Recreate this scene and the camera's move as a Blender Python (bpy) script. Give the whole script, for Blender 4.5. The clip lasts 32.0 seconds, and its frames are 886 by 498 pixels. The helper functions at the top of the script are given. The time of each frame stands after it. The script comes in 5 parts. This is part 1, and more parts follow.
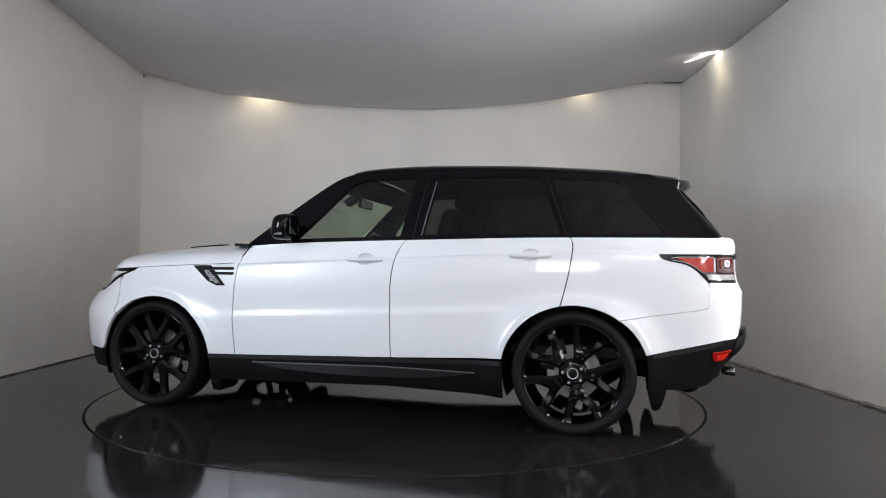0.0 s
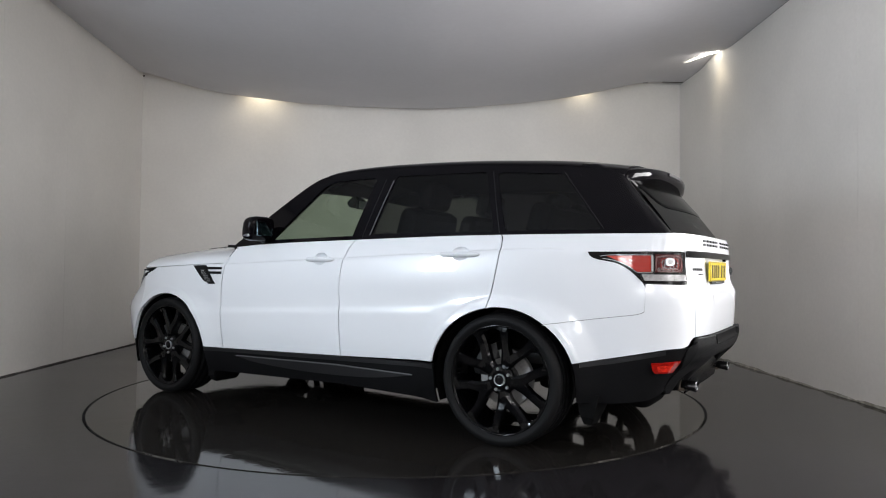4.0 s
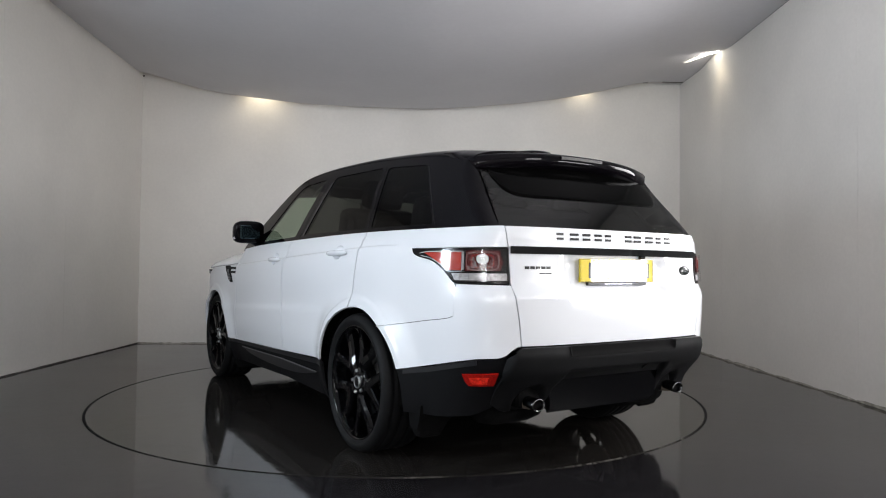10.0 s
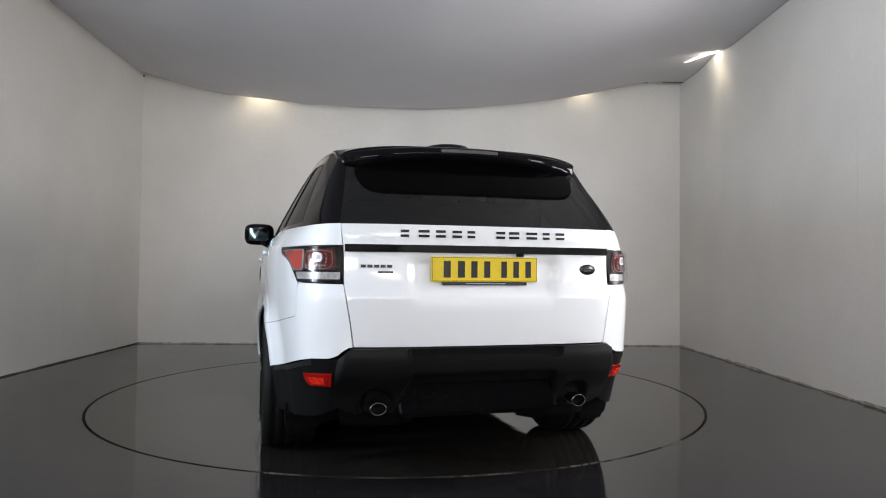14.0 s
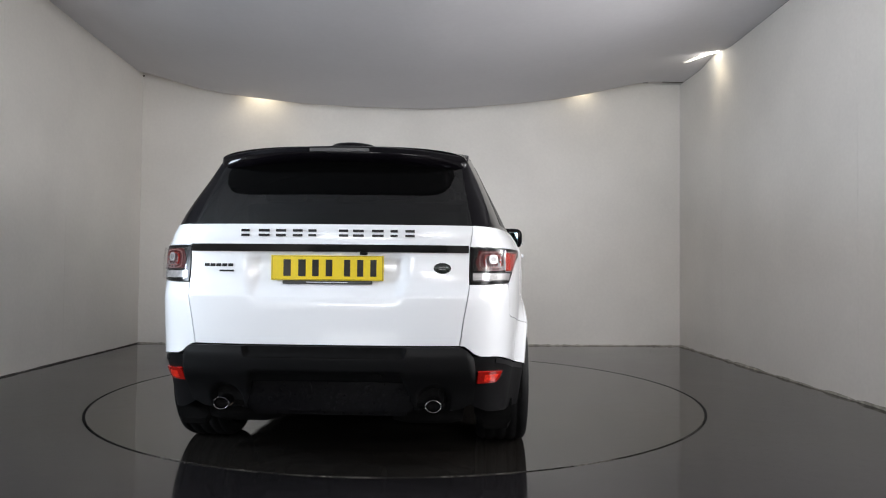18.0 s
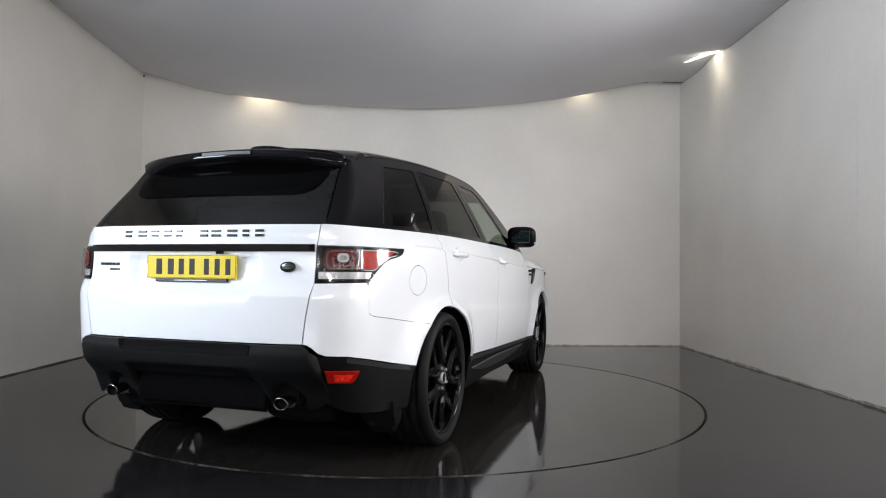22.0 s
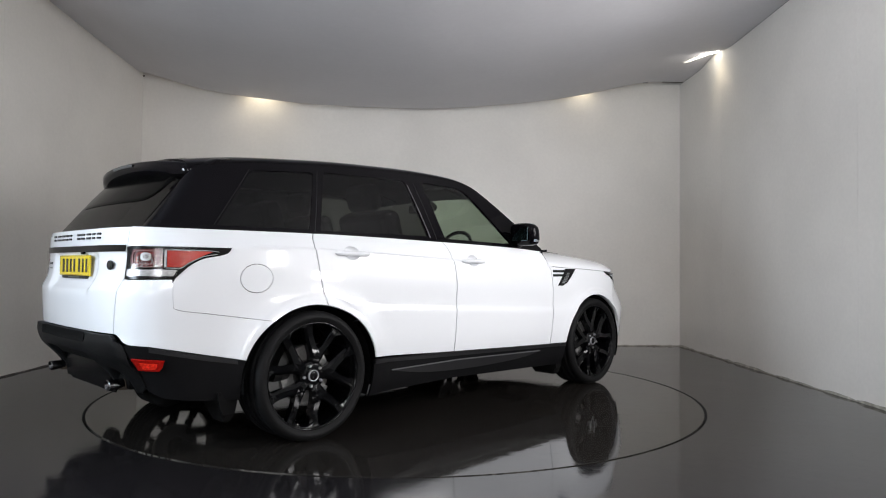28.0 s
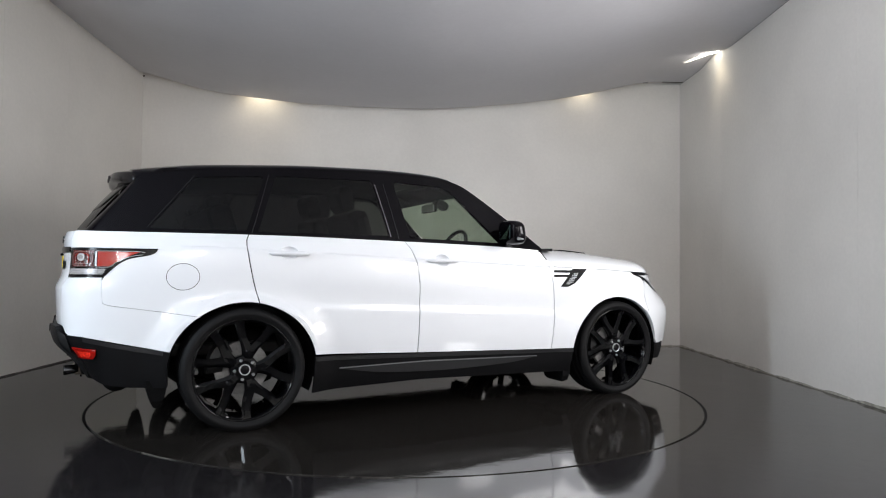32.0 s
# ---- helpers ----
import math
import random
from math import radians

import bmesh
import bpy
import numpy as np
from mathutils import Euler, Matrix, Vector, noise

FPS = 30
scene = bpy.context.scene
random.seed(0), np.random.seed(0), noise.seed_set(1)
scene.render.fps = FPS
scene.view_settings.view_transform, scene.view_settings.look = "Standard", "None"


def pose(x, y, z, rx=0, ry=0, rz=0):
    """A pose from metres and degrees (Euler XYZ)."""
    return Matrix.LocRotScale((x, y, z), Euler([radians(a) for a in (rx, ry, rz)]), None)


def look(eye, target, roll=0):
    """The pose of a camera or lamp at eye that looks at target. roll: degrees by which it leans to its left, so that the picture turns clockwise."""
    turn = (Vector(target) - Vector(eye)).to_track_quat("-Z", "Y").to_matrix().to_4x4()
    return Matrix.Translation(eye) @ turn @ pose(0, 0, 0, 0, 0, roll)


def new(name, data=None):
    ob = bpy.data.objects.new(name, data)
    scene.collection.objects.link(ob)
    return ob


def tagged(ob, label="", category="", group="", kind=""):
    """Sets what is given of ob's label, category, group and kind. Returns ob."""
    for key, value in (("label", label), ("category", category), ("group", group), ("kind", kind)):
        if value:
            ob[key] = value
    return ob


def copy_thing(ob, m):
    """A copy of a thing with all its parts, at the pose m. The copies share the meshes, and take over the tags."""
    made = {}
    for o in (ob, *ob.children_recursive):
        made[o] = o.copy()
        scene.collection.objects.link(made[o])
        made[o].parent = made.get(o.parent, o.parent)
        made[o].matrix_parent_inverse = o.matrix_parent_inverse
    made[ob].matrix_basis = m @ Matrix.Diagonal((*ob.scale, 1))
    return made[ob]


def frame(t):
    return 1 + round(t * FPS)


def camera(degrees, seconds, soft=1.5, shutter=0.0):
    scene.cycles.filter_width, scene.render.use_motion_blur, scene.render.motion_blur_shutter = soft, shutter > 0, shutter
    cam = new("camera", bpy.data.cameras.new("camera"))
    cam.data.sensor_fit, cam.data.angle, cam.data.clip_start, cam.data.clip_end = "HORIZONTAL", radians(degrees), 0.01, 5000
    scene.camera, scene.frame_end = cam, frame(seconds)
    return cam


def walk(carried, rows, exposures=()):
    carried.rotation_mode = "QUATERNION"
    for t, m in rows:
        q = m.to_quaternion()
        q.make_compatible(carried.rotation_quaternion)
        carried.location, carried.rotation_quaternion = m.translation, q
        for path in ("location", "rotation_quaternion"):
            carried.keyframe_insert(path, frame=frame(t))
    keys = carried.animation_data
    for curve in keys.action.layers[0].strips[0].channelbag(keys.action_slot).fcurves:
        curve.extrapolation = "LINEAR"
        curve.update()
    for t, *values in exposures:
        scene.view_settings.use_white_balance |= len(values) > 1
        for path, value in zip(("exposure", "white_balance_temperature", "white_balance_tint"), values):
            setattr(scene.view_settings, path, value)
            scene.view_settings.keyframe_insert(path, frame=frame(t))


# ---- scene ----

from mathutils.geometry import delaunay_2d_cdt

# ---- camera ----
cam = camera(65.69, 32.0, 1.1)
EYE = (0.0, 0.0, 0.9907)
HEADING = look(EYE, (0.0, 10.0, 0.9907 + 0.2779), 0.56)
walk(cam, [(0, HEADING), (32, HEADING)],
     [(0, -0.22), (1.5, -0.19), (3, -0.15), (6, -0.12), (10, -0.09), (13, -0.09), (17, -0.06), (21, -0.05), (25, -0.06), (28, -0.10), (32, -0.12)])

# ---- world and light ----
TURN_X, TURN_Y, TURN_R = -0.310, 5.524, 2.266

world = bpy.data.worlds.new("world")
scene.world = world
world.use_nodes = True
world.node_tree.nodes["Background"].inputs[0].default_value = (0.75, 0.85, 1.0, 1)
world.node_tree.nodes["Background"].inputs[1].default_value = 0.03


def area_lamp(name, m, w, h, power, colour=(1, 1, 1)):
    d = bpy.data.lights.new(name, "AREA")
    d.shape, d.size, d.size_y, d.energy, d.color = "RECTANGLE", w, h, power, colour
    ob = new(name, d)
    ob.matrix_world = m
    return ob


def spot_lamp(name, eye, target, power, angle, colour, blend=0.7, radius=0.03):
    d = bpy.data.lights.new(name, "SPOT")
    d.energy, d.spot_size, d.spot_blend, d.color, d.shadow_soft_size = power, radians(angle), blend, colour, radius
    ob = new(name, d)
    ob.matrix_world = look(eye, target)
    return ob


# daylight from the open front of the booth, and the strip lights of the hall
area_lamp("door_daylight", look((-1.5, -8.85, 2.62), (1.4, 0, 2.4)), 4.2, 1.4, 262, (0.955, 0.972, 1.0))
# tube rows under the hall roof, tilted to the booth: (y, watts)
TUBE_ROWS = [(-1.6, 34), (-3.4, 78), (-5.2, 118), (-7.0, 150)]
TUBE_RUNS = ((-1.35, 2.0), (1.55, 2.0))
for ty, watts in TUBE_ROWS:
    for tx, run in TUBE_RUNS:
        area_lamp("tube_light", look((tx, ty, 3.20), (tx, ty + 1.0, 2.0)), run, 0.10, watts / 2, (1.0, 0.98, 0.995))
# lit panels in pairs on the side walls: (x, y, z, facing, width, height, watts, colour)
COOL, NEUTRAL = (0.76, 0.88, 1.0), (1.0, 0.98, 0.985)
# left and low right panels follow reflections; the last two are added fill
WALL_PANELS = [(-3.70, 2.04, 1.748, 1, 0.62, 0.905, 126, COOL),
               (3.17, 3.01, 0.90, -1, 0.46, 0.36, 18, NEUTRAL), (3.14, 4.15, 1.80, -1, 0.90, 1.1, 72, NEUTRAL), (3.19, 1.80, 1.85, -1, 0.70, 0.9, 48, NEUTRAL)]
for px, py, pz, face, pw_, ph_, watts, tint in WALL_PANELS:
    area_lamp("panel_light", look((px, py, pz), (px + face, py, pz)), pw_, ph_, watts, tint)
WARM = (1.0, 0.86, 0.62)


# ---- materials ----
def material(name, colour, rough=0.5, metal=0.0, coat=0.0, grain=0.0, grain_scale=40.0, bump=0.0, bump_scale=200.0,
             stain=0.0, stain_scale=1.5, emit=None, strength=0.0, ior=1.5, spec=0.5, rough_var=0.0):
    m = bpy.data.materials.new(name)
    m.use_nodes = True
    nt = m.node_tree
    b = nt.nodes["Principled BSDF"]
    b.inputs["Base Color"].default_value = (*colour, 1)
    b.inputs["Roughness"].default_value = rough
    b.inputs["Metallic"].default_value = metal
    b.inputs["Coat Weight"].default_value = coat
    b.inputs["Coat Roughness"].default_value = 0.03
    b.inputs["IOR"].default_value = ior
    b.inputs["Specular IOR Level"].default_value = spec
    if emit:
        b.inputs["Emission Color"].default_value = (*emit, 1)
        b.inputs["Emission Strength"].default_value = strength
    tc = nt.nodes.new("ShaderNodeTexCoord")
    last = None
    for amount, scale, detail in ((grain, grain_scale, 6.0), (stain, stain_scale, 3.0)):
        if amount <= 0:
            continue
        n = nt.nodes.new("ShaderNodeTexNoise")
        n.inputs["Scale"].default_value, n.inputs["Detail"].default_value = scale, detail
        nt.links.new(tc.outputs["Object"], n.inputs["Vector"])
        r = nt.nodes.new("ShaderNodeMapRange")
        r.inputs["From Min"].default_value, r.inputs["From Max"].default_value = 0.3, 0.7
        r.inputs["To Min"].default_value, r.inputs["To Max"].default_value = 1 - amount, 1 + amount * 0.5
        nt.links.new(n.outputs["Fac"], r.inputs["Value"])
        mx = nt.nodes.new("ShaderNodeMix")
        mx.data_type, mx.blend_type = "RGBA", "MULTIPLY"
        mx.inputs["Factor"].default_value = 1.0
        if last is None:
            mx.inputs["A"].default_value = (*colour, 1)
        else:
            nt.links.new(last, mx.inputs["A"])
        nt.links.new(r.outputs["Result"], mx.inputs["B"])
        last = mx.outputs["Result"]
    if last is not None:
        nt.links.new(last, b.inputs["Base Color"])
    if rough_var > 0:
        n = nt.nodes.new("ShaderNodeTexNoise")
        n.inputs["Scale"].default_value, n.inputs["Detail"].default_value = 2.2, 5.0
        nt.links.new(tc.outputs["Object"], n.inputs["Vector"])
        r = nt.nodes.new("ShaderNodeMapRange")
        r.inputs["From Min"].default_value, r.inputs["From Max"].default_value = 0.3, 0.7
        r.inputs["To Min"].default_value, r.inputs["To Max"].default_value = max(0.0, rough - rough_var), rough + rough_var
        nt.links.new(n.outputs["Fac"], r.inputs["Value"])
        nt.links.new(r.outputs["Result"], b.inputs["Roughness"])
    if bump > 0:
        n = nt.nodes.new("ShaderNodeTexNoise")
        n.inputs["Scale"].default_value, n.inputs["Detail"].default_value = bump_scale, 4.0
        nt.links.new(tc.outputs["Object"], n.inputs["Vector"])
        bp = nt.nodes.new("ShaderNodeBump")
        bp.inputs["Strength"].default_value, bp.inputs["Distance"].default_value = bump, 0.002
        nt.links.new(n.outputs["Fac"], bp.inputs["Height"])
        nt.links.new(bp.outputs["Normal"], b.inputs["Normal"])
    return m


def glass_material(name, tint, gloss=0.035, slant=0.8):
    """Thin tinted pane: light passes with a tint, and the face mirrors a little more at a slant."""
    m = bpy.data.materials.new(name)
    m.use_nodes = True
    nt = m.node_tree
    nt.nodes.remove(nt.nodes["Principled BSDF"])
    t = nt.nodes.new("ShaderNodeBsdfTransparent")
    t.inputs["Color"].default_value = (*tint, 1)
    g = nt.nodes.new("ShaderNodeBsdfGlossy")
    g.inputs["Roughness"].default_value = 0.02
    lw = nt.nodes.new("ShaderNodeLayerWeight")
    lw.inputs["Blend"].default_value = 0.5
    pw = nt.nodes.new("ShaderNodeMath")
    pw.operation = "POWER"
    pw.inputs[1].default_value = 4.5
    nt.links.new(lw.outputs["Facing"], pw.inputs[0])
    fr = nt.nodes.new("ShaderNodeMath")
    fr.operation = "MULTIPLY_ADD"
    fr.inputs[1].default_value, fr.inputs[2].default_value = slant, gloss
    nt.links.new(pw.outputs[0], fr.inputs[0])
    mx = nt.nodes.new("ShaderNodeMixShader")
    nt.links.new(fr.outputs[0], mx.inputs[0])
    nt.links.new(t.outputs[0], mx.inputs[1])
    nt.links.new(g.outputs[0], mx.inputs[2])
    nt.links.new(mx.outputs[0], nt.nodes["Material Output"].inputs[0])
    return m


WALL = material("wall_paint", (0.835, 0.806, 0.762), 0.5, grain=0.025, grain_scale=30, stain=0.11, stain_scale=0.55, bump=0.25, bump_scale=60)
CEIL = material("ceiling_paint", (0.665, 0.655, 0.680), 0.7, grain=0.02, grain_scale=18, stain=0.05, stain_scale=0.7, bump=0.15, bump_scale=50)
FLOOR = material("floor_paint", (0.0125, 0.0115, 0.0125), 0.09, grain=0.15, grain_scale=60, stain=0.18, stain_scale=1.3, bump=0.26, bump_scale=9, rough_var=0.03, spec=0.38)
TABLE = material("turntable_paint", (0.0155, 0.0138, 0.0124), 0.055, grain=0.12, grain_scale=70, stain=0.15, stain_scale=1.6, bump=0.30, bump_scale=9, rough_var=0.025, spec=0.46)
GROOVE = material("groove_dark", (0.012, 0.012, 0.012), 0.8, grain=0.3)
JOINT = material("filled_joint_grey", (0.42, 0.41, 0.40), 0.9, grain=0.5, grain_scale=12)
DIRT_PALE = material("chipped_wall_foot", (0.50, 0.47, 0.41), 0.9, grain=0.4, grain_scale=18, stain=0.35, stain_scale=6)
DIRT = material("wall_foot_grime", (0.10, 0.095, 0.085), 0.9, grain=0.5, grain_scale=25)
WHITE = material("white_car_paint", (0.735, 0.752, 0.780), 0.30, coat=1.0, grain=0.01, grain_scale=400)
BLACKGLOSS = material("gloss_black_paint", (0.0032, 0.0027, 0.0037), 0.05, spec=0.12, grain=0.1, grain_scale=300)
PIANO = material("piano_black_trim", (0.002, 0.002, 0.0024), 0.03, spec=0.3, grain=0.1, grain_scale=300)
PLASTIC_EDGE = material("satin_black_plastic_edge", (0.011, 0.011, 0.012), 0.38, spec=0.35, grain=0.15, grain_scale=200)
RUSTY = material("rusty_exhaust_steel", (0.12, 0.095, 0.072), 0.7, 0.3, grain=0.5, grain_scale=30)
PLASTIC = material("dark_textured_plastic", (0.0052, 0.0053, 0.0058), 0.5, spec=0.18, grain=0.15, grain_scale=200, bump=0.25, bump_scale=600)
PLASTIC_BLACK = material("black_plastic", (0.0042, 0.0041, 0.0047), 0.55, spec=0.12, grain=0.2, grain_scale=150, bump=0.2, bump_scale=500)
RUBBER = material("tyre_rubber", (0.0042, 0.0042, 0.0046), 0.65, spec=0.18, grain=0.2, grain_scale=80, bump=0.3, bump_scale=300)
RIM = material("black_alloy", (0.0018, 0.0018, 0.0022), 0.07, spec=0.20, grain=0.1, grain_scale=200)
DISC = material("brake_disc_steel", (0.22, 0.215, 0.21), 0.5, 0.4, grain=0.2, grain_scale=90)
CALIPER = material("caliper_grey_metal", (0.024, 0.024, 0.024), 0.5, 0.6, grain=0.3, grain_scale=60)
CHROME = material("chrome", (0.16, 0.16, 0.165), 0.22, 1.0, grain=0.05, grain_scale=100)
STRIP = material("satin_grey_strip", (0.16, 0.16, 0.165), 0.35, 0.5, grain=0.1)
SATIN = material("satin_silver", (0.45, 0.46, 0.47), 0.32, 0.9, grain=0.05, grain_scale=100)
GUNMETAL = material("dark_grey_badge_metal", (0.009, 0.009, 0.010), 0.3, 0.0, spec=0.25, grain=0.1, grain_scale=100)
DARK_REFLECTION = material("dark_glass_reflection", (0.0015, 0.0015, 0.0015), 0.12, spec=0.02, grain=0.1, grain_scale=200)
UNDER = material("underbody_black", (0.005, 0.0049, 0.005), 0.85, spec=0.06, grain=0.3, grain_scale=30)
LAMP_DARK = material("lamp_housing_dark", (0.005, 0.0045, 0.005), 0.2, spec=0.14, grain=0.1)
RED = material("red_lens", (0.42, 0.03, 0.02), 0.12, coat=0.9, spec=0.4, grain=0.25, grain_scale=140)
RED_DEEP = material("deep_red_lens", (0.075, 0.009, 0.009), 0.25, coat=0.1, spec=0.2, grain=0.3, grain_scale=120)
EDGE_HIGHLIGHT = material("seal_highlight_grey", (0.115, 0.11, 0.12), 0.3, spec=0.4, grain=0.3, grain_scale=80)
PANELBLACK = material("gloss_black_lower_panel", (0.0025, 0.0025, 0.003), 0.22, spec=0.10, grain=0.2, grain_scale=60)
REFLECTOR_GLOW = material("red_reflector_glow", (0.80, 0.028, 0.012), 0.15, coat=0.4, spec=0.4, grain=0.5, grain_scale=90)
REFLECTOR = material("red_reflector", (0.34, 0.007, 0.004), 0.15, coat=0.5, spec=0.4, grain=0.35, grain_scale=120)
CLEARLENS = material("clear_lens", (0.42, 0.415, 0.42), 0.25, 0.3, coat=0.6, grain=0.35, grain_scale=75)
HEADLENS = material("headlamp_silver", (0.60, 0.61, 0.62), 0.25, 0.0, coat=0.8, grain=0.3, grain_scale=45)
SMOKELENS = material("smoked_clear_lens", (0.075, 0.073, 0.073), 0.4, 0.0, coat=0.0, spec=0.2, grain=0.08, grain_scale=150)
RINGRED = material("pale_red_ring", (0.24, 0.11, 0.105), 0.3, 0.0, coat=0.1, spec=0.2, grain=0.2, grain_scale=150)
YELLOW = material("yellow_plate", (0.68, 0.51, 0.002), 0.4, spec=0.3, coat=1.0, grain=0.06, grain_scale=90)
PLATEINK = material("plate_black", (0.006, 0.006, 0.005), 0.5, spec=0.2, coat=1.0, grain=0.1)
PLATEFOOT = material("plate_holder_black", (0.02, 0.02, 0.018), 0.4, grain=0.2)
BADGE = material("badge_dark_green", (0.005, 0.010, 0.008), 0.25, coat=0.3, grain=0.2, grain_scale=200)
LEATHER = material("black_leather", (0.008, 0.0075, 0.0075), 0.5, grain=0.2, grain_scale=60, bump=0.2, bump_scale=300)
CABIN = material("cabin_dark_trim", (0.008, 0.0076, 0.0076), 0.7, grain=0.2, grain_scale=60)
HEADLINER = material("headliner_grey", (0.035, 0.034, 0.033), 0.9, grain=0.1, grain_scale=90)
MIRRORGLASS = material("mirror_glass", (0.16, 0.24, 0.27), 0.02, 1.0)
GLASS = glass_material("clear_tinted_glass", (0.56, 0.63, 0.545))
TAILGLASS = glass_material("tail_privacy_glass", (0.080, 0.080, 0.078), 0.042, 0.5)
PRIVACY = glass_material("privacy_glass", (0.088, 0.088, 0.086), 0.030, 0.42)
COVER = glass_material("clear_lamp_cover", (0.93, 0.92, 0.92), 0.022, 0.35)
LIT = material("lit_bulb_and_streak", (0.9, 0.9, 0.9), 0.4, emit=(1.0, 0.93, 0.78), strength=9.0)
TUBE = material("lit_tube", (0.9, 0.9, 0.9), 0.4, emit=(1.0, 0.98, 0.95), strength=10.0)
SIDEPANEL = material("side_light_panel", (0.9, 0.9, 0.9), 0.4, emit=(0.95, 0.98, 1.0), strength=2.5)


def worn_paint(name, paint, bare):
    """Dark paint that has rubbed off in patches down to the steel."""
    m = material(name, paint, 0.25)
    nt = m.node_tree
    b = nt.nodes["Principled BSDF"]
    tc = nt.nodes.new("ShaderNodeTexCoord")
    fac = []
    for scale, lo, hi in ((2.1, 0.52, 0.64), (38.0, 0.40, 0.62)):
        n = nt.nodes.new("ShaderNodeTexNoise")
        n.inputs["Scale"].default_value, n.inputs["Detail"].default_value = scale, 5.0
        nt.links.new(tc.outputs["Object"], n.inputs["Vector"])
        r = nt.nodes.new("ShaderNodeMapRange")
        r.inputs["From Min"].default_value, r.inputs["From Max"].default_value = lo, hi
        nt.links.new(n.outputs["Fac"], r.inputs["Value"])
        fac.append(r)
    mul = nt.nodes.new("ShaderNodeMath")
    mul.operation = "MULTIPLY"
    nt.links.new(fac[0].outputs[0], mul.inputs[0])
    nt.links.new(fac[1].outputs[0], mul.inputs[1])
    mx = nt.nodes.new("ShaderNodeMix")
    mx.data_type = "RGBA"
    mx.inputs["A"].default_value, mx.inputs["B"].default_value = (*paint, 1), (*bare, 1)
    nt.links.new(mul.outputs[0], mx.inputs["Factor"])
    nt.links.new(mx.outputs["Result"], b.inputs["Base Color"])
    return m


STEEL_EDGE = worn_paint("worn_steel_edge", (0.016, 0.0145, 0.013), (0.15, 0.14, 0.125))


# ---- mesh helpers ----
def link_mesh(name, me, mat, parent=None, label=""):
    ob = new(name, me)
    if mat is not None and not me.materials:
        me.materials.append(mat)
    if parent is not None:
        ob.parent = parent
    if label:
        ob["label"] = label
    return ob


def part(name, bm, mat, parent=None, label="", smooth=False):
    me = bpy.data.meshes.new(name)
    if smooth:
        for fc in bm.faces:
            fc.smooth = True
    bm.to_mesh(me)
    bm.free()
    return link_mesh(name, me, mat, parent, label)


def add_box(bm, x0, x1, y0, y1, z0, z1, bevel=0.0, m=None):
    r = bmesh.ops.create_cube(bm, size=1.0)
    vs = r["verts"]
    for v in vs:
        v.co = Vector(((x0 + x1) / 2 + v.co.x * (x1 - x0), (y0 + y1) / 2 + v.co.y * (y1 - y0), (z0 + z1) / 2 + v.co.z * (z1 - z0)))
    if m is not None:
        for v in vs:
            v.co = m @ v.co
    if bevel > 0:
        es = list({e for v in vs for e in v.link_edges})
        bmesh.ops.bevel(bm, geom=es, offset=bevel, segments=2, affect="EDGES", profile=0.5)
    return bm


def box(x0, x1, y0, y1, z0, z1, bevel=0.0, m=None):
    return add_box(bmesh.new(), x0, x1, y0, y1, z0, z1, bevel, m)


def lathe(profile, n=48, axis="y", closed=False, bm=None, m=None):
    """Turn (radius, along) points round the axis."""
    bm = bm or bmesh.new()
    rings = []
    for r, a in profile:
        ring = []
        for i in range(n):
            t = 2 * math.pi * i / n
            c, s = r * math.cos(t), r * math.sin(t)
            p = Vector((c, a, s)) if axis == "y" else Vector((c, s, a)) if axis == "z" else Vector((a, c, s))
            ring.append(bm.verts.new(m @ p if m else p))
        rings.append(ring)
    pairs = list(zip(rings, rings[1:])) + ([(rings[-1], rings[0])] if closed else [])
    for a, b in pairs:
        for i in range(n):
            bm.faces.new((a[i], a[(i + 1) % n], b[(i + 1) % n], b[i]))
    return bm


def recalc(bm):
    bmesh.ops.recalc_face_normals(bm, faces=bm.faces)
    return bm


def tube(points, radius, n=10, bm=None):
    """A bent round bar along the points."""
    bm = bm or bmesh.new()
    rings = []
    pts = [Vector(q) for q in points]
    for i, q in enumerate(pts):
        d = (pts[min(i + 1, len(pts) - 1)] - pts[max(i - 1, 0)]).normalized()
        up = Vector((0, 0, 1)) if abs(d.z) < 0.9 else Vector((1, 0, 0))
        a = d.cross(up).normalized()
        b = d.cross(a)
        rings.append([bm.verts.new(q + radius * (a * math.cos(2 * math.pi * k / n) + b * math.sin(2 * math.pi * k / n))) for k in range(n)])
    for a, b in zip(rings, rings[1:]):
        for k in range(n):
            bm.faces.new((a[k], a[(k + 1) % n], b[(k + 1) % n], b[k]))
    bm.faces.new(rings[0][::-1])
    bm.faces.new(rings[-1])
    return bm


def inside(poly, x, y):
    c = False
    for (x0, y0), (x1, y1) in zip(poly, poly[1:] + poly[:1]):
        if (y0 > y) != (y1 > y) and x < (x1 - x0) * (y - y0) / (y1 - y0) + x0:
            c = not c
    return c


def resample(poly, step):
    out = []
    for (x0, y0), (x1, y1) in zip(poly, poly[1:] + poly[:1]):
        n = max(1, int(math.hypot(x1 - x0, y1 - y0) / step + 0.5))
        out += [(x0 + (x1 - x0) * i / n, y0 + (y1 - y0) * i / n) for i in range(n)]
    return out


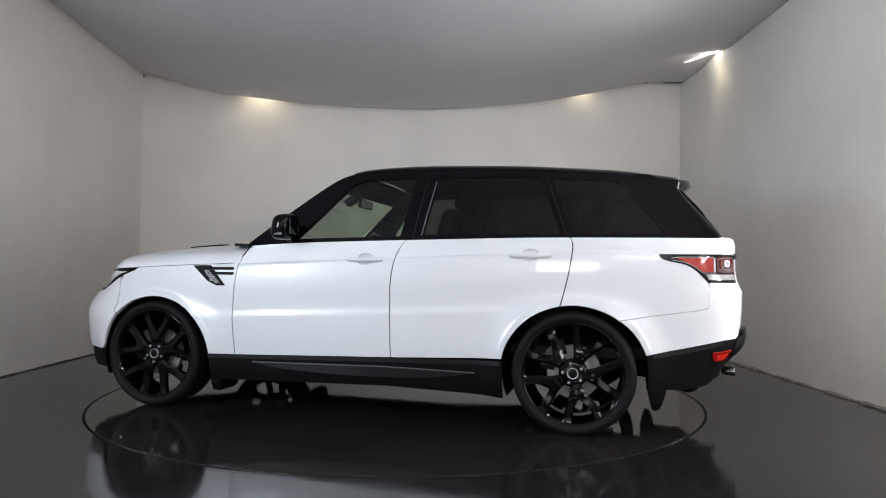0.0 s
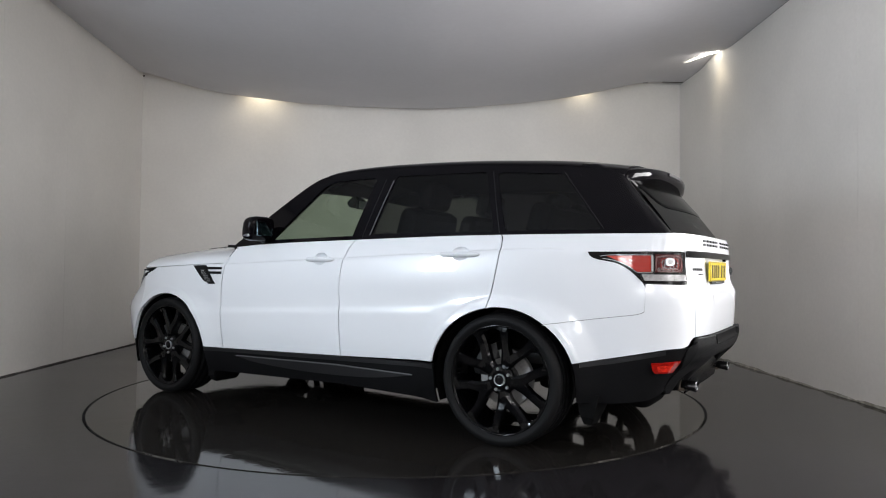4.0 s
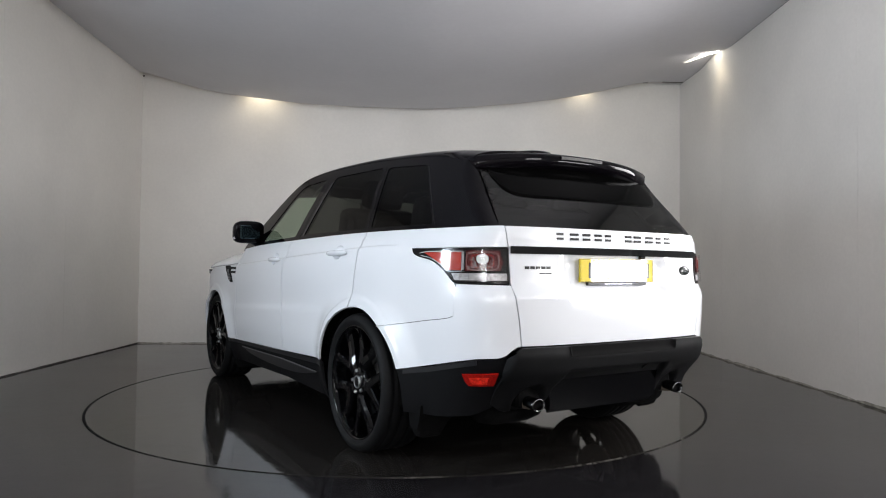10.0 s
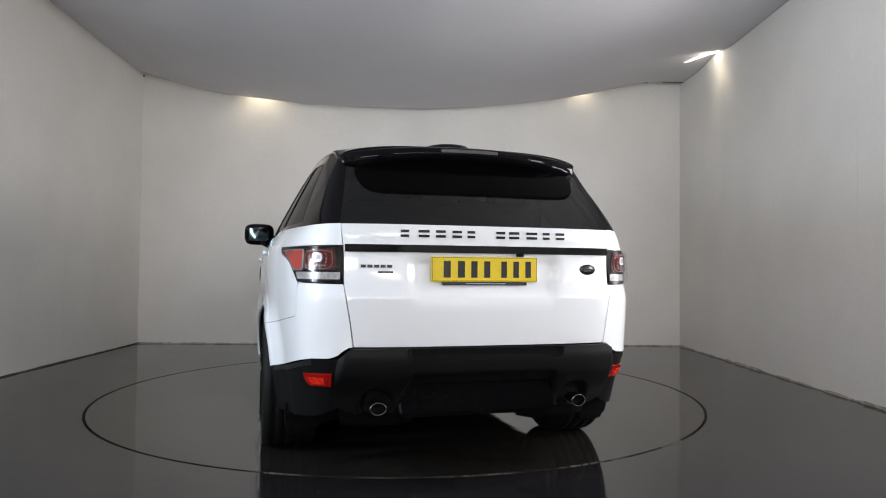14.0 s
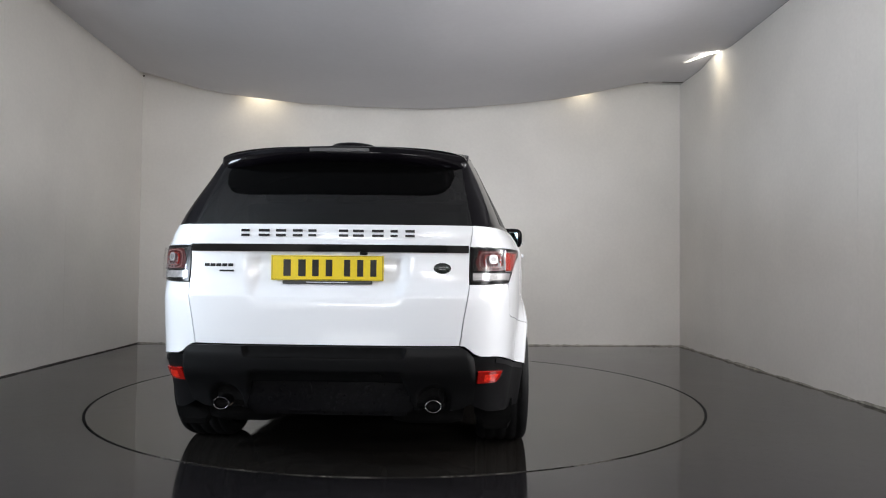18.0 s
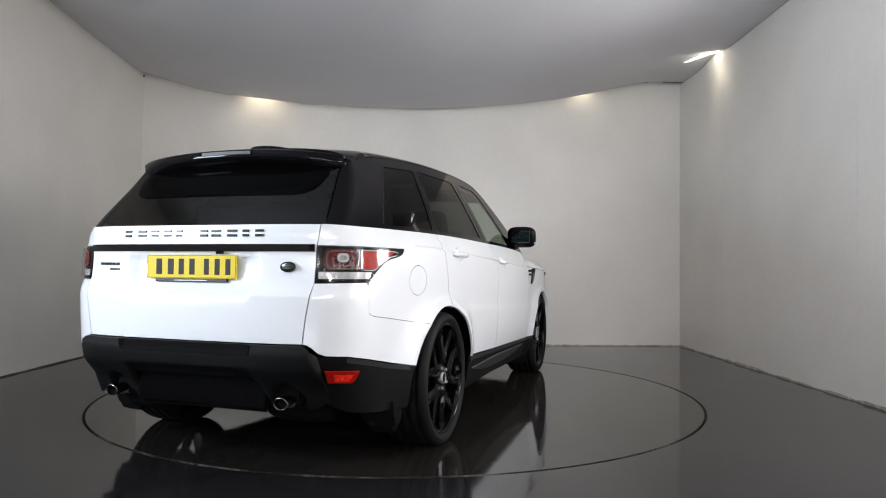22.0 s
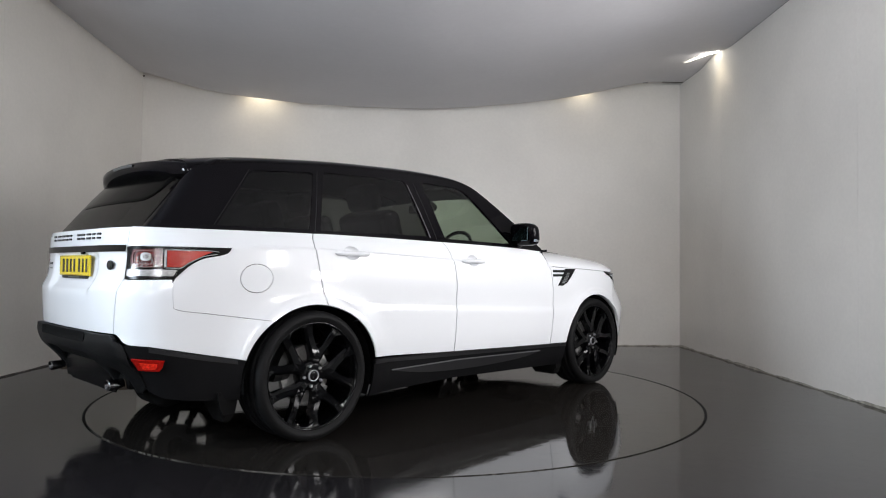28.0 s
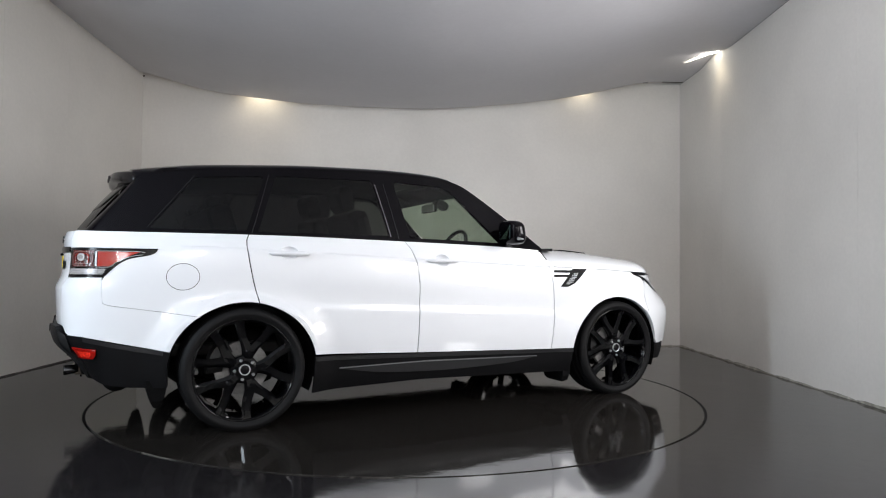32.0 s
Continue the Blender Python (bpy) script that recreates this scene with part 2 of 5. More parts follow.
def sheet(outer, mapping, holes=(), step=0.04, flange=0.012, centre=(1.2, 0.0, 0.8), flip_y=False, extra=()):
    """A curved sheet: a flat outline with holes, filled with a mesh, laid on the surface that mapping gives, its rim turned in."""
    loops = [resample(list(outer), step * 0.6)] + [resample(list(h), step * 0.6) for h in holes]
    verts, edges = [], []
    for lp in loops:
        k = len(verts)
        verts += lp
        edges += [(k + i, k + (i + 1) % len(lp)) for i in range(len(lp))]
    xs, ys = [q[0] for q in loops[0]], [q[1] for q in loops[0]]
    rim = np.array(verts)
    nx, ny = int((max(xs) - min(xs)) / step) + 1, int((max(ys) - min(ys)) / step) + 1
    for i in range(nx + 1):
        for j in range(ny + 1):
            x, y = min(xs) + i * step + (0.5 * step if j % 2 else 0), min(ys) + j * step
            if not inside(loops[0], x, y) or any(inside(h, x, y) for h in loops[1:]):
                continue
            if np.min((rim[:, 0] - x) ** 2 + (rim[:, 1] - y) ** 2) < (0.55 * step) ** 2:
                continue
            verts.append((x, y))
    if extra:
        ex = np.array(extra)
        keep = [v for v in verts[len(rim):] if np.min(np.abs(ex[:, 0] - v[0]) * 0.3 + np.abs(ex[:, 1] - v[1])) > 0.010]
        verts = verts[:len(rim)] + keep
        for x, y in extra:
            if inside(loops[0], x, y) and not any(inside(h, x, y) for h in loops[1:]) and np.min((rim[:, 0] - x) ** 2 + (rim[:, 1] - y) ** 2) > 0.012 ** 2:
                verts.append((x, y))
    vo, _, fo, _, _, _ = delaunay_2d_cdt([Vector(v) for v in verts], edges, [], 0, 1e-7)
    bm = bmesh.new()
    bv = []
    for v in vo:
        p = Vector(mapping(v.x, v.y))
        if flip_y:
            p.y = -p.y
        bv.append(bm.verts.new(p))
    for f in fo:
        cx, cy = sum(vo[i].x for i in f) / len(f), sum(vo[i].y for i in f) / len(f)
        a, b, c = (vo[i] for i in f[:3])
        if len(f) == 3 and abs((b.x - a.x) * (c.y - a.y) - (c.x - a.x) * (b.y - a.y)) < 0.004 * step * step:
            continue
        if inside(loops[0], cx, cy) and not any(inside(h, cx, cy) for h in loops[1:]):
            bm.faces.new([bv[i] for i in f])
    return finish_sheet(bm, flange, centre)


def finish_sheet(bm, flange, centre):
    for v in [v for v in bm.verts if not v.link_faces]:
        bm.verts.remove(v)
    bm.normal_update()
    c = Vector(centre)
    if sum((f.calc_center_median() - c).dot(f.normal) * f.calc_area() for f in bm.faces) < 0:
        bmesh.ops.reverse_faces(bm, faces=bm.faces)
    bm.normal_update()
    for f in bm.faces:
        f.smooth = True
    if flange > 0:
        rim = [e for e in bm.edges if len(e.link_faces) == 1]
        low = {}
        for e in rim:
            for v in e.verts:
                if v not in low:
                    low[v] = bm.verts.new(v.co - v.normal * flange)
        for e in rim:
            lp = e.link_loops[0]
            a, b = lp.vert, lp.link_loop_next.vert
            bm.faces.new((b, a, low[a], low[b]))
            e.smooth = False
    return bm


def grid_sheet(fn, nu, nv, flange=0.0, centre=(1.2, 0.0, 0.8)):
    bm = bmesh.new()
    vs = [[bm.verts.new(fn(i / nu, j / nv)) for j in range(nv + 1)] for i in range(nu + 1)]
    for i in range(nu):
        for j in range(nv):
            bm.faces.new((vs[i][j], vs[i + 1][j], vs[i + 1][j + 1], vs[i][j + 1]))
    return finish_sheet(bm, flange, centre)


def curve(xs, ys):
    """A smooth curve through the points."""
    xs, ys = np.array(xs, float), np.array(ys, float)
    d = np.diff(ys) / np.diff(xs)
    m = np.empty(len(xs))
    m[0], m[-1] = d[0], d[-1]
    for i in range(1, len(xs) - 1):
        m[i] = 0 if d[i - 1] * d[i] <= 0 else 2 * d[i - 1] * d[i] / (d[i - 1] + d[i])

    def at(x):
        x = min(max(x, xs[0]), xs[-1])
        i = min(max(int(np.searchsorted(xs, x)) - 1, 0), len(xs) - 2)
        h = xs[i + 1] - xs[i]
        t = (x - xs[i]) / h
        return float((1 + 2 * t) * (1 - t) ** 2 * ys[i] + t * (1 - t) ** 2 * h * m[i] + t * t * (3 - 2 * t) * ys[i + 1] + t * t * (t - 1) * h * m[i + 1])

    return at


def smooth01(t):
    t = min(max(t, 0.0), 1.0)
    return t * t * (3 - 2 * t)


# ---- the booth ----
LB, RB = (-3.86, 8.72), (3.11, 9.00)
LF, RF = (-3.75, -9.0), (3.45, -9.0)
TOP = 3.62


def wall(name, a, b, thick, z0, z1, mat, label):
    """A straight wall from a to b, its inner face on the line, thickness away from the booth's middle."""
    a, b = Vector((*a, 0)), Vector((*b, 0))
    d = (b - a).normalized()
    n = Vector((-d.y, d.x, 0))
    if n.dot(Vector((0, 4, 0)) - a) > 0:
        n = -n
    bm = bmesh.new()
    v = [bm.verts.new(p + Vector((0, 0, z))) for z in (z0, z1) for p in (a, b, b + n * thick, a + n * thick)]
    for f in ((0, 1, 2, 3), (4, 5, 6, 7), (0, 1, 5, 4), (1, 2, 6, 5), (2, 3, 7, 6), (3, 0, 4, 7)):
        bm.faces.new([v[i] for i in f])
    return tagged(part(name, recalc(bm), mat), label, "wall", kind="structure")


def along(a, b, t):
    return (a[0] + (b[0] - a[0]) * t, a[1] + (b[1] - a[1]) * t)


def panelled(name, a, b, cuts, label, split=()):
    """A wall clad with boards that butt at the cuts, with fine open joints."""
    back = wall(name, a, b, 0.16, 0.0, TOP, WALL, label)
    length = math.hypot(b[0] - a[0], b[1] - a[1])
    d = Vector((b[0] - a[0], b[1] - a[1], 0)) / length
    n = Vector((-d.y, d.x, 0))
    if n.dot(Vector((0, 4, 0)) - Vector((*a, 0))) < 0:
        n = -n
    stops = [0.0] + cuts + [length]
    for s0, s1 in zip(stops, stops[1:]):
        p0, p1 = Vector((*a, 0)) + d * (s0 + 0.0006), Vector((*a, 0)) + d * (s1 - 0.0006)
        heights = [0.006, TOP] if s0 not in split else [0.006, 0.995, TOP]
        for z0, z1 in zip(heights, heights[1:]):
            bm = bmesh.new()
            add_box(bm, 0, (p1 - p0).length, 0, 0.004, z0, z1 - (0.0025 if z1 < TOP else 0), 0.0006,
                    Matrix.Translation(p0) @ Matrix(((d.x, n.x, 0, 0), (d.y, n.y, 0, 0), (0, 0, 1, 0), (0, 0, 0, 1))))
            part("panel", recalc(bm), WALL, back)
    return back


panelled("wall_left", LB, LF, [1.74, 2.80, 5.2, 8.0, 11.0, 14.0], "white painted board wall of the booth")
panelled("wall_right", RB, RF, [1.29, 3.75, 6.3, 9.0, 12.0, 15.0], "white painted board wall with scuffed foot", (3.75,))
wall("wall_back", (LB[0] - 0.16, LB[1] - 0.0064), (RB[0] + 0.16, RB[1] + 0.0064), 0.16, 0.0, TOP, WALL, "plain white painted end wall")
# added out of view, closes the booth's open front
wall("wall_front_added", LF, RF, 0.16, 0.0, TOP, WALL, "unseen white wall added to close the space behind the camera")


def grime(name, a, b, inset, mat, wide, tall):
    """The dark gap and dirt where a wall meets the floor."""
    a, b = Vector((*a, 0)), Vector((*b, 0))
    d = (b - a).normalized()
    n = Vector((-d.y, d.x, 0))
    if n.dot(Vector((0, 4, 0)) - a) < 0:
        n = -n
    bm = bmesh.new()
    rng = random.Random(5)
    steps = 160
    prev = None
    for i in range(steps + 1):
        p = a + (b - a) * (i / steps)
        w = inset + 0.003 + wide * rng.random()
        hgt = 0.009 + tall * rng.random()
        q = [bm.verts.new(p + n * w + Vector((0, 0, 0.0015))), bm.verts.new(p + n * (inset + 0.003) + Vector((0, 0, hgt))), bm.verts.new(p - n * 0.02 + Vector((0, 0, hgt))), bm.verts.new(p - n * 0.02 + Vector((0, 0, 0.0015)))]
        if prev:
            for k in range(4):
                bm.faces.new((prev[k], q[k], q[(k + 1) % 4], prev[(k + 1) % 4]))
        prev = q
    return tagged(part(name, recalc(bm), mat), "dirty chipped joint between wall and floor", "trim", kind="structure")


grime("trim_left", LB, LF, 0.004, DIRT, 0.007, 0.005)
grime("trim_right", RB, RF, 0.004, DIRT_PALE, 0.005, 0.016)
grime("trim_back", LB, RB, 0.0, DIRT_PALE, 0.006, 0.010)

# floor with a round hole for the turntable
floor_outline = [(LF[0] - 0.16, LF[1] - 0.16), (RF[0] + 0.16, RF[1] - 0.16), (RB[0] + 0.16, RB[1] + 0.16), (LB[0] - 0.16, LB[1] + 0.16)]
pit = [(TURN_X + (TURN_R + 0.009) * math.cos(2 * math.pi * i / 180), TURN_Y + (TURN_R + 0.009) * math.sin(2 * math.pi * i / 180)) for i in range(180)]
floor = tagged(part("floor", sheet(floor_outline, lambda x, y: (x, y, 0.0), [pit], 0.3, 0.03, (0, 4, -5)), FLOOR),
               "dark grey gloss painted floor, faintly stained", "floor", kind="structure")
bm = lathe([(TURN_R + 0.0085, -0.001), (TURN_R + 0.0085, -0.03), (TURN_R - 0.1, -0.03)], 180, "z")
groove = tagged(part("groove", recalc(bm), GROOVE), "narrow dark gap round the turntable", "gap", kind="structure")
groove.location = (TURN_X, TURN_Y, 0)

# the turntable
turntable = tagged(new("turntable"), "round dark grey gloss turntable flush with the floor", "turntable")
bm = bmesh.new()
lathe([(0.0001, 0.0), (0.6, 0.0), (1.3, 0.0), (2.0, 0.0), (TURN_R - 0.012, 0.0)], 180, "z", bm=bm)
bm.normal_update()
if sum(f.normal.z for f in bm.faces) < 0:
    bmesh.ops.reverse_faces(bm, faces=bm.faces)
part("plate", bm, TABLE, turntable)
bm = lathe([(TURN_R - 0.012, 0.0), (TURN_R - 0.011, 0.001), (TURN_R - 0.009, 0.0), (TURN_R - 0.009, -0.028), (TURN_R - 0.012, -0.028)], 180, "z")
part("rim", recalc(bm), STEEL_EDGE, turntable, "worn bare steel rim of the turntable", smooth=False)

# ceiling: lowered sheet that sags across the booth
sag = curve([-4.1, -3.86, -3.5, -3.2, -2.84, -2.4, -1.66, -0.9, -0.3, 0.47, 1.2, 1.79, 2.2, 2.6, 2.85, 3.4],
            [3.46, 3.43, 3.34, 3.255, 3.185, 3.13, 3.062, 3.036, 3.032, 3.078, 3.155, 3.25, 3.345, 3.425, 3.44, 3.44])


def ceiling_at(x, y):
    z = sag(x)
    k = smooth01((8.6 - y) / 5.0)
    side = 0.09 * smooth01((-x - 2.4) / 1.4) * min(1.0, max(0.0, (8.7 - y) / 2.2))
    return z + side + k * 0.10


def lamp_dip(x, y):
    """The sheet bends up beside the wall where the light streak lies."""
    return 0.055 * math.exp(-(((y - 7.90) / 0.26) ** 2)) * smooth01((x - 2.78) / 0.36)


bm = bmesh.new()
NX, NY = 120, 140
rows_ = []
for j in range(NY + 1):
    v = j / NY
    row = []
    for i in range(NX + 1):
        u = i / NX
        yl, yr = LF[1] + (LB[1] - 0.12 - LF[1]) * v, RF[1] + (RB[1] - 0.12 - RF[1]) * v
        y = yl + (yr - yl) * u
        xl = LF[0] + (LB[0] - LF[0]) * v - 0.02
        xr = RF[0] + (RB[0] - RF[0]) * v + 0.02
        x = xl + (xr - xl) * u
        row.append(bm.verts.new((x, y, ceiling_at(x, y) + lamp_dip(x, y))))
    rows_.append(row)
for j in range(NY):
    for i in range(NX):
        bm.faces.new((rows_[j][i], rows_[j][i + 1], rows_[j + 1][i + 1], rows_[j + 1][i]))
bm.normal_update()
if sum(f.normal.z for f in bm.faces) > 0:
    bmesh.ops.reverse_faces(bm, faces=bm.faces)
ceiling = tagged(part("ceiling", bm, CEIL, smooth=True), "smooth off-white lowered ceiling that sags in the middle", "ceiling", kind="structure")
bm = box(LF[0] - 0.3, RF[0] + 0.3, -9.3, 9.3, TOP, TOP + 0.12)
tagged(part("ceiling_upper", bm, WALL), "flat white slab above the lowered ceiling", "ceiling", kind="structure")


def joint(name, pts, r, mat=DIRT):
    return tagged(part(name, tube(pts, r, 6), mat), "thin gap between ceiling and wall", "trim", kind="structure")


def wall_x(a, b, y):
    return a[0] + (b[0] - a[0]) * (y - a[1]) / (b[1] - a[1])


right_line = [(wall_x(RB, RF, y) - 0.006, y, ceiling_at(3.12, y) + lamp_dip(3.12, y) - 0.002) for y in [8.98 - 0.06 * k for k in range(70)]]
joint("trim_ceiling_right", right_line, 0.0032, JOINT)
joint("trim_ceiling_back", [(2.83 + 0.03 * k, 8.86 + 0.001 * k, ceiling_at(2.83 + 0.03 * k, 8.86) - 0.003) for k in range(10)], 0.006)
joint("trim_ceiling_crack", [(2.58 + 0.015 * k, 8.855, ceiling_at(2.58 + 0.015 * k, 8.86) - 0.002) for k in range(5)], 0.0035)


# a small brown plug left in the corner under the ceiling
bm = lathe([(0.001, -0.010), (0.010, -0.008), (0.014, 0.0), (0.010, 0.008), (0.001, 0.010)], 12, "z", m=Matrix.Translation((LB[0] + 0.022, LB[1] - 0.026, ceiling_at(-3.84, 8.68) - 0.022)))
tagged(part("trim_corner_plug", recalc(bm), RUSTY, smooth=True), "small rusty plug in the wall corner", "trim", kind="structure")

# ---- the car: x forward from the rear axle, y to its left, z up from the ground ----
car = tagged(new("car"), "white estate car with gloss black roof and black wheels", "car")
BASE, HUB_Z, TRACK_Y = 2.923, 0.368, 0.838
ARCH_R, ARCH_Z = 0.412, 0.364
ARCH_X = {0.0: 0.0, BASE: BASE - 0.028}

PLAN = [(-0.992, 0.0), (-0.990, 0.22), (-0.982, 0.42), (-0.955, 0.60), (-0.905, 0.715), (-0.82, 0.79), (-0.68, 0.842), (-0.45, 0.886), (-0.15, 0.925),
        (0.4, 0.948), (1.0, 0.955), (1.7, 0.955), (2.3, 0.950), (2.8, 0.948), (3.15, 0.930), (3.42, 0.885), (3.63, 0.735), (3.75, 0.44), (3.79, 0.0)]


def plan_curve():
    q = [np.array((PLAN[1][0], -PLAN[1][1]))] + [np.array(v) for v in PLAN] + [np.array((PLAN[-2][0], -PLAN[-2][1]))]
    out = []
    for i in range(1, len(q) - 2):
        for k in range(40):
            t = k / 40
            a, b, c, d = q[i - 1:i + 3]
            out.append(0.5 * (2 * b + (c - a) * t + (2 * a - 5 * b + 4 * c - d) * t * t + (3 * b - a - 3 * c + d) * t ** 3))
    out.append(q[-2])
    return np.array(out)


PC = plan_curve()
PS = np.concatenate([[0], np.cumsum(np.hypot(*np.diff(PC, axis=0).T))])
zero = np.argmin(np.abs(PC[:, 0]) + 5 * (PC[:, 1] < 0.5))
PS = PS - PS[zero]
PN = np.gradient(PC, axis=0)
PN = np.stack([-PN[:, 1], PN[:, 0]], 1) / np.hypot(PN[:, 0], PN[:, 1])[:, None]
if PN[zero][1] < 0:
    PN = -PN
S_REAR, S_FRONT = float(PS[0]), float(PS[-1])
half_side = slice(int(np.argmax(PC[:, 1] > 0.60)), len(PC))


def sx(x):
    """The way along the body's outline at which it lies x forward, on the side."""
    return float(np.interp(x, PC[half_side, 0], PS[half_side]))


def sy(y):
    """The same on the tail, at y from the middle."""
    k = int(np.argmax(PC[:, 1] > 0.84))
    return float(np.interp(y, PC[:k, 1], PS[:k]))


side_off = curve([0.10, 0.20, 0.30, 0.40, 0.50, 0.66, 0.690, 0.700, 0.735, 0.746, 0.90, 1.00, 1.047, 1.053, 1.12, 1.17, 1.20],
                 [-0.09, -0.05, -0.015, 0.000, 0.014, 0.0235, 0.0250, 0.0247, 0.0182, 0.0180, 0.027, 0.022, 0.0145, 0.004, -0.010, -0.034, -0.050])
plain_off = curve([0.50, 0.66, 0.72, 0.90], [0.014, 0.022, 0.0235, 0.027])
rear_off = curve([0.20, 0.28, 0.36, 0.45, 0.54, 0.60, 0.63, 0.645, 0.80, 0.855, 0.865, 0.90, 0.930, 1.05, 1.15, 1.18, 1.20],
                 [-0.20, -0.15, -0.095, -0.045, 0.012, 0.026, 0.024, 0.026, 0.035, 0.0366, 0.0340, 0.019, 0.006, -0.004, -0.004, -0.012, -0.030])


def body(s, z):
    i = float(np.interp(s, PS, np.arange(len(PS))))
    k = min(int(i), len(PS) - 2)
    t = i - k
    p = PC[k] * (1 - t) + PC[k + 1] * t
    n = PN[k] * (1 - t) + PN[k + 1] * t
    w = smooth01((sx(-0.62) - s) / (sx(-0.62) - sy(0.62)))
    zz = z + 0.042 * (min(max(p[0], -0.2), 2.3) - 1.15) * smooth01((z - 0.5) / 0.15) * smooth01((1.165 - z) / 0.07)
    d = side_off(zz)
    if 0.5 < zz < 0.9 and p[0] < 0.5:
        d += (plain_off(zz) - d) * smooth01((0.45 - p[0]) / 0.45)
    d = d * (1 - w) + rear_off(z) * w
    for hx in (0.0, BASE - 0.028):
        r = math.hypot(p[0] - hx, z - ARCH_Z)
        if r < 0.60 and p[1] > 0.5:
            d += (0.036 if hx == 0 else 0.022) * smooth01((0.60 - r) / 0.17) * smooth01((0.86 - z) / 0.2) * (1 - w)
            d += (0.005 if hx == 0 else 0.003) * smooth01((0.476 - r) / 0.020) * (1 - w)
    if p[0] > 3.2:
        d -= 0.22 * smooth01((z - 0.66) / 0.34) * smooth01((p[0] - 3.15) / 0.45)
    if w > 0.5 and 0.83 < z < 1.06:
        d -= 0.026 * smooth01((0.372 - 0.22 * max(0, 0.95 - z) - p[1]) / 0.045) * smooth01((z - 0.825) / 0.07) * smooth01((1.058 - z) / 0.012)
    return (float(p[0] + n[0] * d), float(p[1] + n[1] * d), z)


def arc(hx, a0, a1, n=16, r=ARCH_R):
    return [(ARCH_X[hx] + (r + 0.024) * math.cos(radians(a0 + (a1 - a0) * i / n)), ARCH_Z + r * math.sin(radians(a0 + (a1 - a0) * i / n))) for i in range(n + 1)]


def S(pts):
    """Side outline points (x, z), or (None, y, z) on the tail, as points on the unrolled body."""
    return [(sx(q[0]), q[1]) if len(q) == 2 else (sy(q[1]), q[2]) for q in pts]


def smooth_line(pts, n=6):
    out = []
    for i in range(len(pts) - 1):
        a, b, c, d = (np.array(pts[max(0, min(len(pts) - 1, j))]) for j in (i - 1, i, i + 1, i + 2))
        for k in range(n):
            t = k / n
            out.append(tuple(0.5 * (2 * b + (c - a) * t + (2 * a - 5 * b + 4 * c - d) * t * t + (3 * b - a - 3 * c + d) * t ** 3)))
    return out + [tuple(pts[-1])]


def shift(pts, dx, dz=0.0):
    return [(q[0] + dx, q[1] + dz) for q in pts]


def inset(poly, k):
    cx, cy = sum(q[0] for q in poly) / len(poly), sum(q[1] for q in poly) / len(poly)
    return [(cx + (q[0] - cx) * k, cy + (q[1] - cy) * k) for q in poly]


SIDES = ((False, 1), (True, -1))


def crease_points():
    """Extra mesh points along the two creases of the flank."""
    out = []
    for zz in (0.680, 0.690, 0.700, 0.712, 0.724, 0.735, 0.746, 1.040, 1.047, 1.050, 1.053, 1.060):
        for k in range(135):
            x = -0.35 + 0.02 * k
            z = zz - 0.042 * (min(max(x, -0.2), 2.3) - 1.15)
            out.append((sx(x), z))
    return out


def lip_points():
    """Extra mesh points along the raised lips round the wheel openings."""
    out = []
    for hx in (0.0, BASE - 0.028):
        for r in (0.448, 0.456, 0.462, 0.468, 0.476, 0.486):
            for k in range(90):
                a = math.pi * (k + 0.5) / 90
                out.append((sx(hx + r * math.cos(a)), ARCH_Z + r * math.sin(a)))
    return out


LIPS = lip_points()
CREASE = crease_points() + LIPS
GAP = 0.0034
belt_z = curve([-0.9, -0.81, 0.05, 0.97, 1.8, 2.2], [1.186, 1.184, 1.184, 1.170, 1.150, 1.128])
rear_gap = smooth_line([(0.020, 1.184), (0.004, 1.14), (0.012, 1.05), (0.042, 0.90), (0.078, 0.767)])
mid_gap = smooth_line([(1.058, 1.168), (1.098, 1.11), (1.125, 1.04), (1.146, 0.90), (1.151, 0.75), (1.146, 0.419)])
front_gap = smooth_line([(2.165, 1.130), (2.205, 1.08), (2.243, 1.00), (2.270, 0.82), (2.280, 0.66), (2.268, 0.391)])
hood_line = curve([2.1, 2.24, 2.80, 3.10, 3.27, 3.45, 3.70], [1.022, 1.015, 0.991, 0.975, 0.966, 0.955, 0.945])
lamp_edge = smooth_line([(-0.488, 1.086), (-0.502, 1.062), (-0.540, 1.045), (-0.635, 1.024), (-0.700, 0.985), (-0.760, 0.923)])
quarter_seam = smooth_line([(-0.768, 0.905), (-0.766, 0.80), (-0.745, 0.765), (-0.60, 0.742), (-0.253, 0.692)])


def belt_line(x0, x1, n=14):
    return [(x0 + (x1 - x0) * i / n, belt_z(x0 + (x1 - x0) * i / n)) for i in range(n + 1)]


CAP = (-0.353, 0.925, 0.089, 0.077)


def cap_ring(grow, n=40):
    return [(CAP[0] + (CAP[2] + grow) * math.cos(2 * math.pi * i / n), CAP[1] + (CAP[3] + grow) * math.sin(2 * math.pi * i / n)) for i in range(n)]


# rear arch meets the sill line at these angles
A_SILL = 11.0
rear_door = S(shift(mid_gap, -GAP)) + S(arc(0.0, A_SILL, 79.0)) + S(shift(rear_gap[::-1], GAP)) + S(belt_line(0.022 + GAP, 1.056 - GAP))
front_door = S(shift(front_gap, -GAP)) + S(shift(mid_gap[::-1], GAP)) + S(belt_line(1.060 + GAP, 2.163 - GAP))
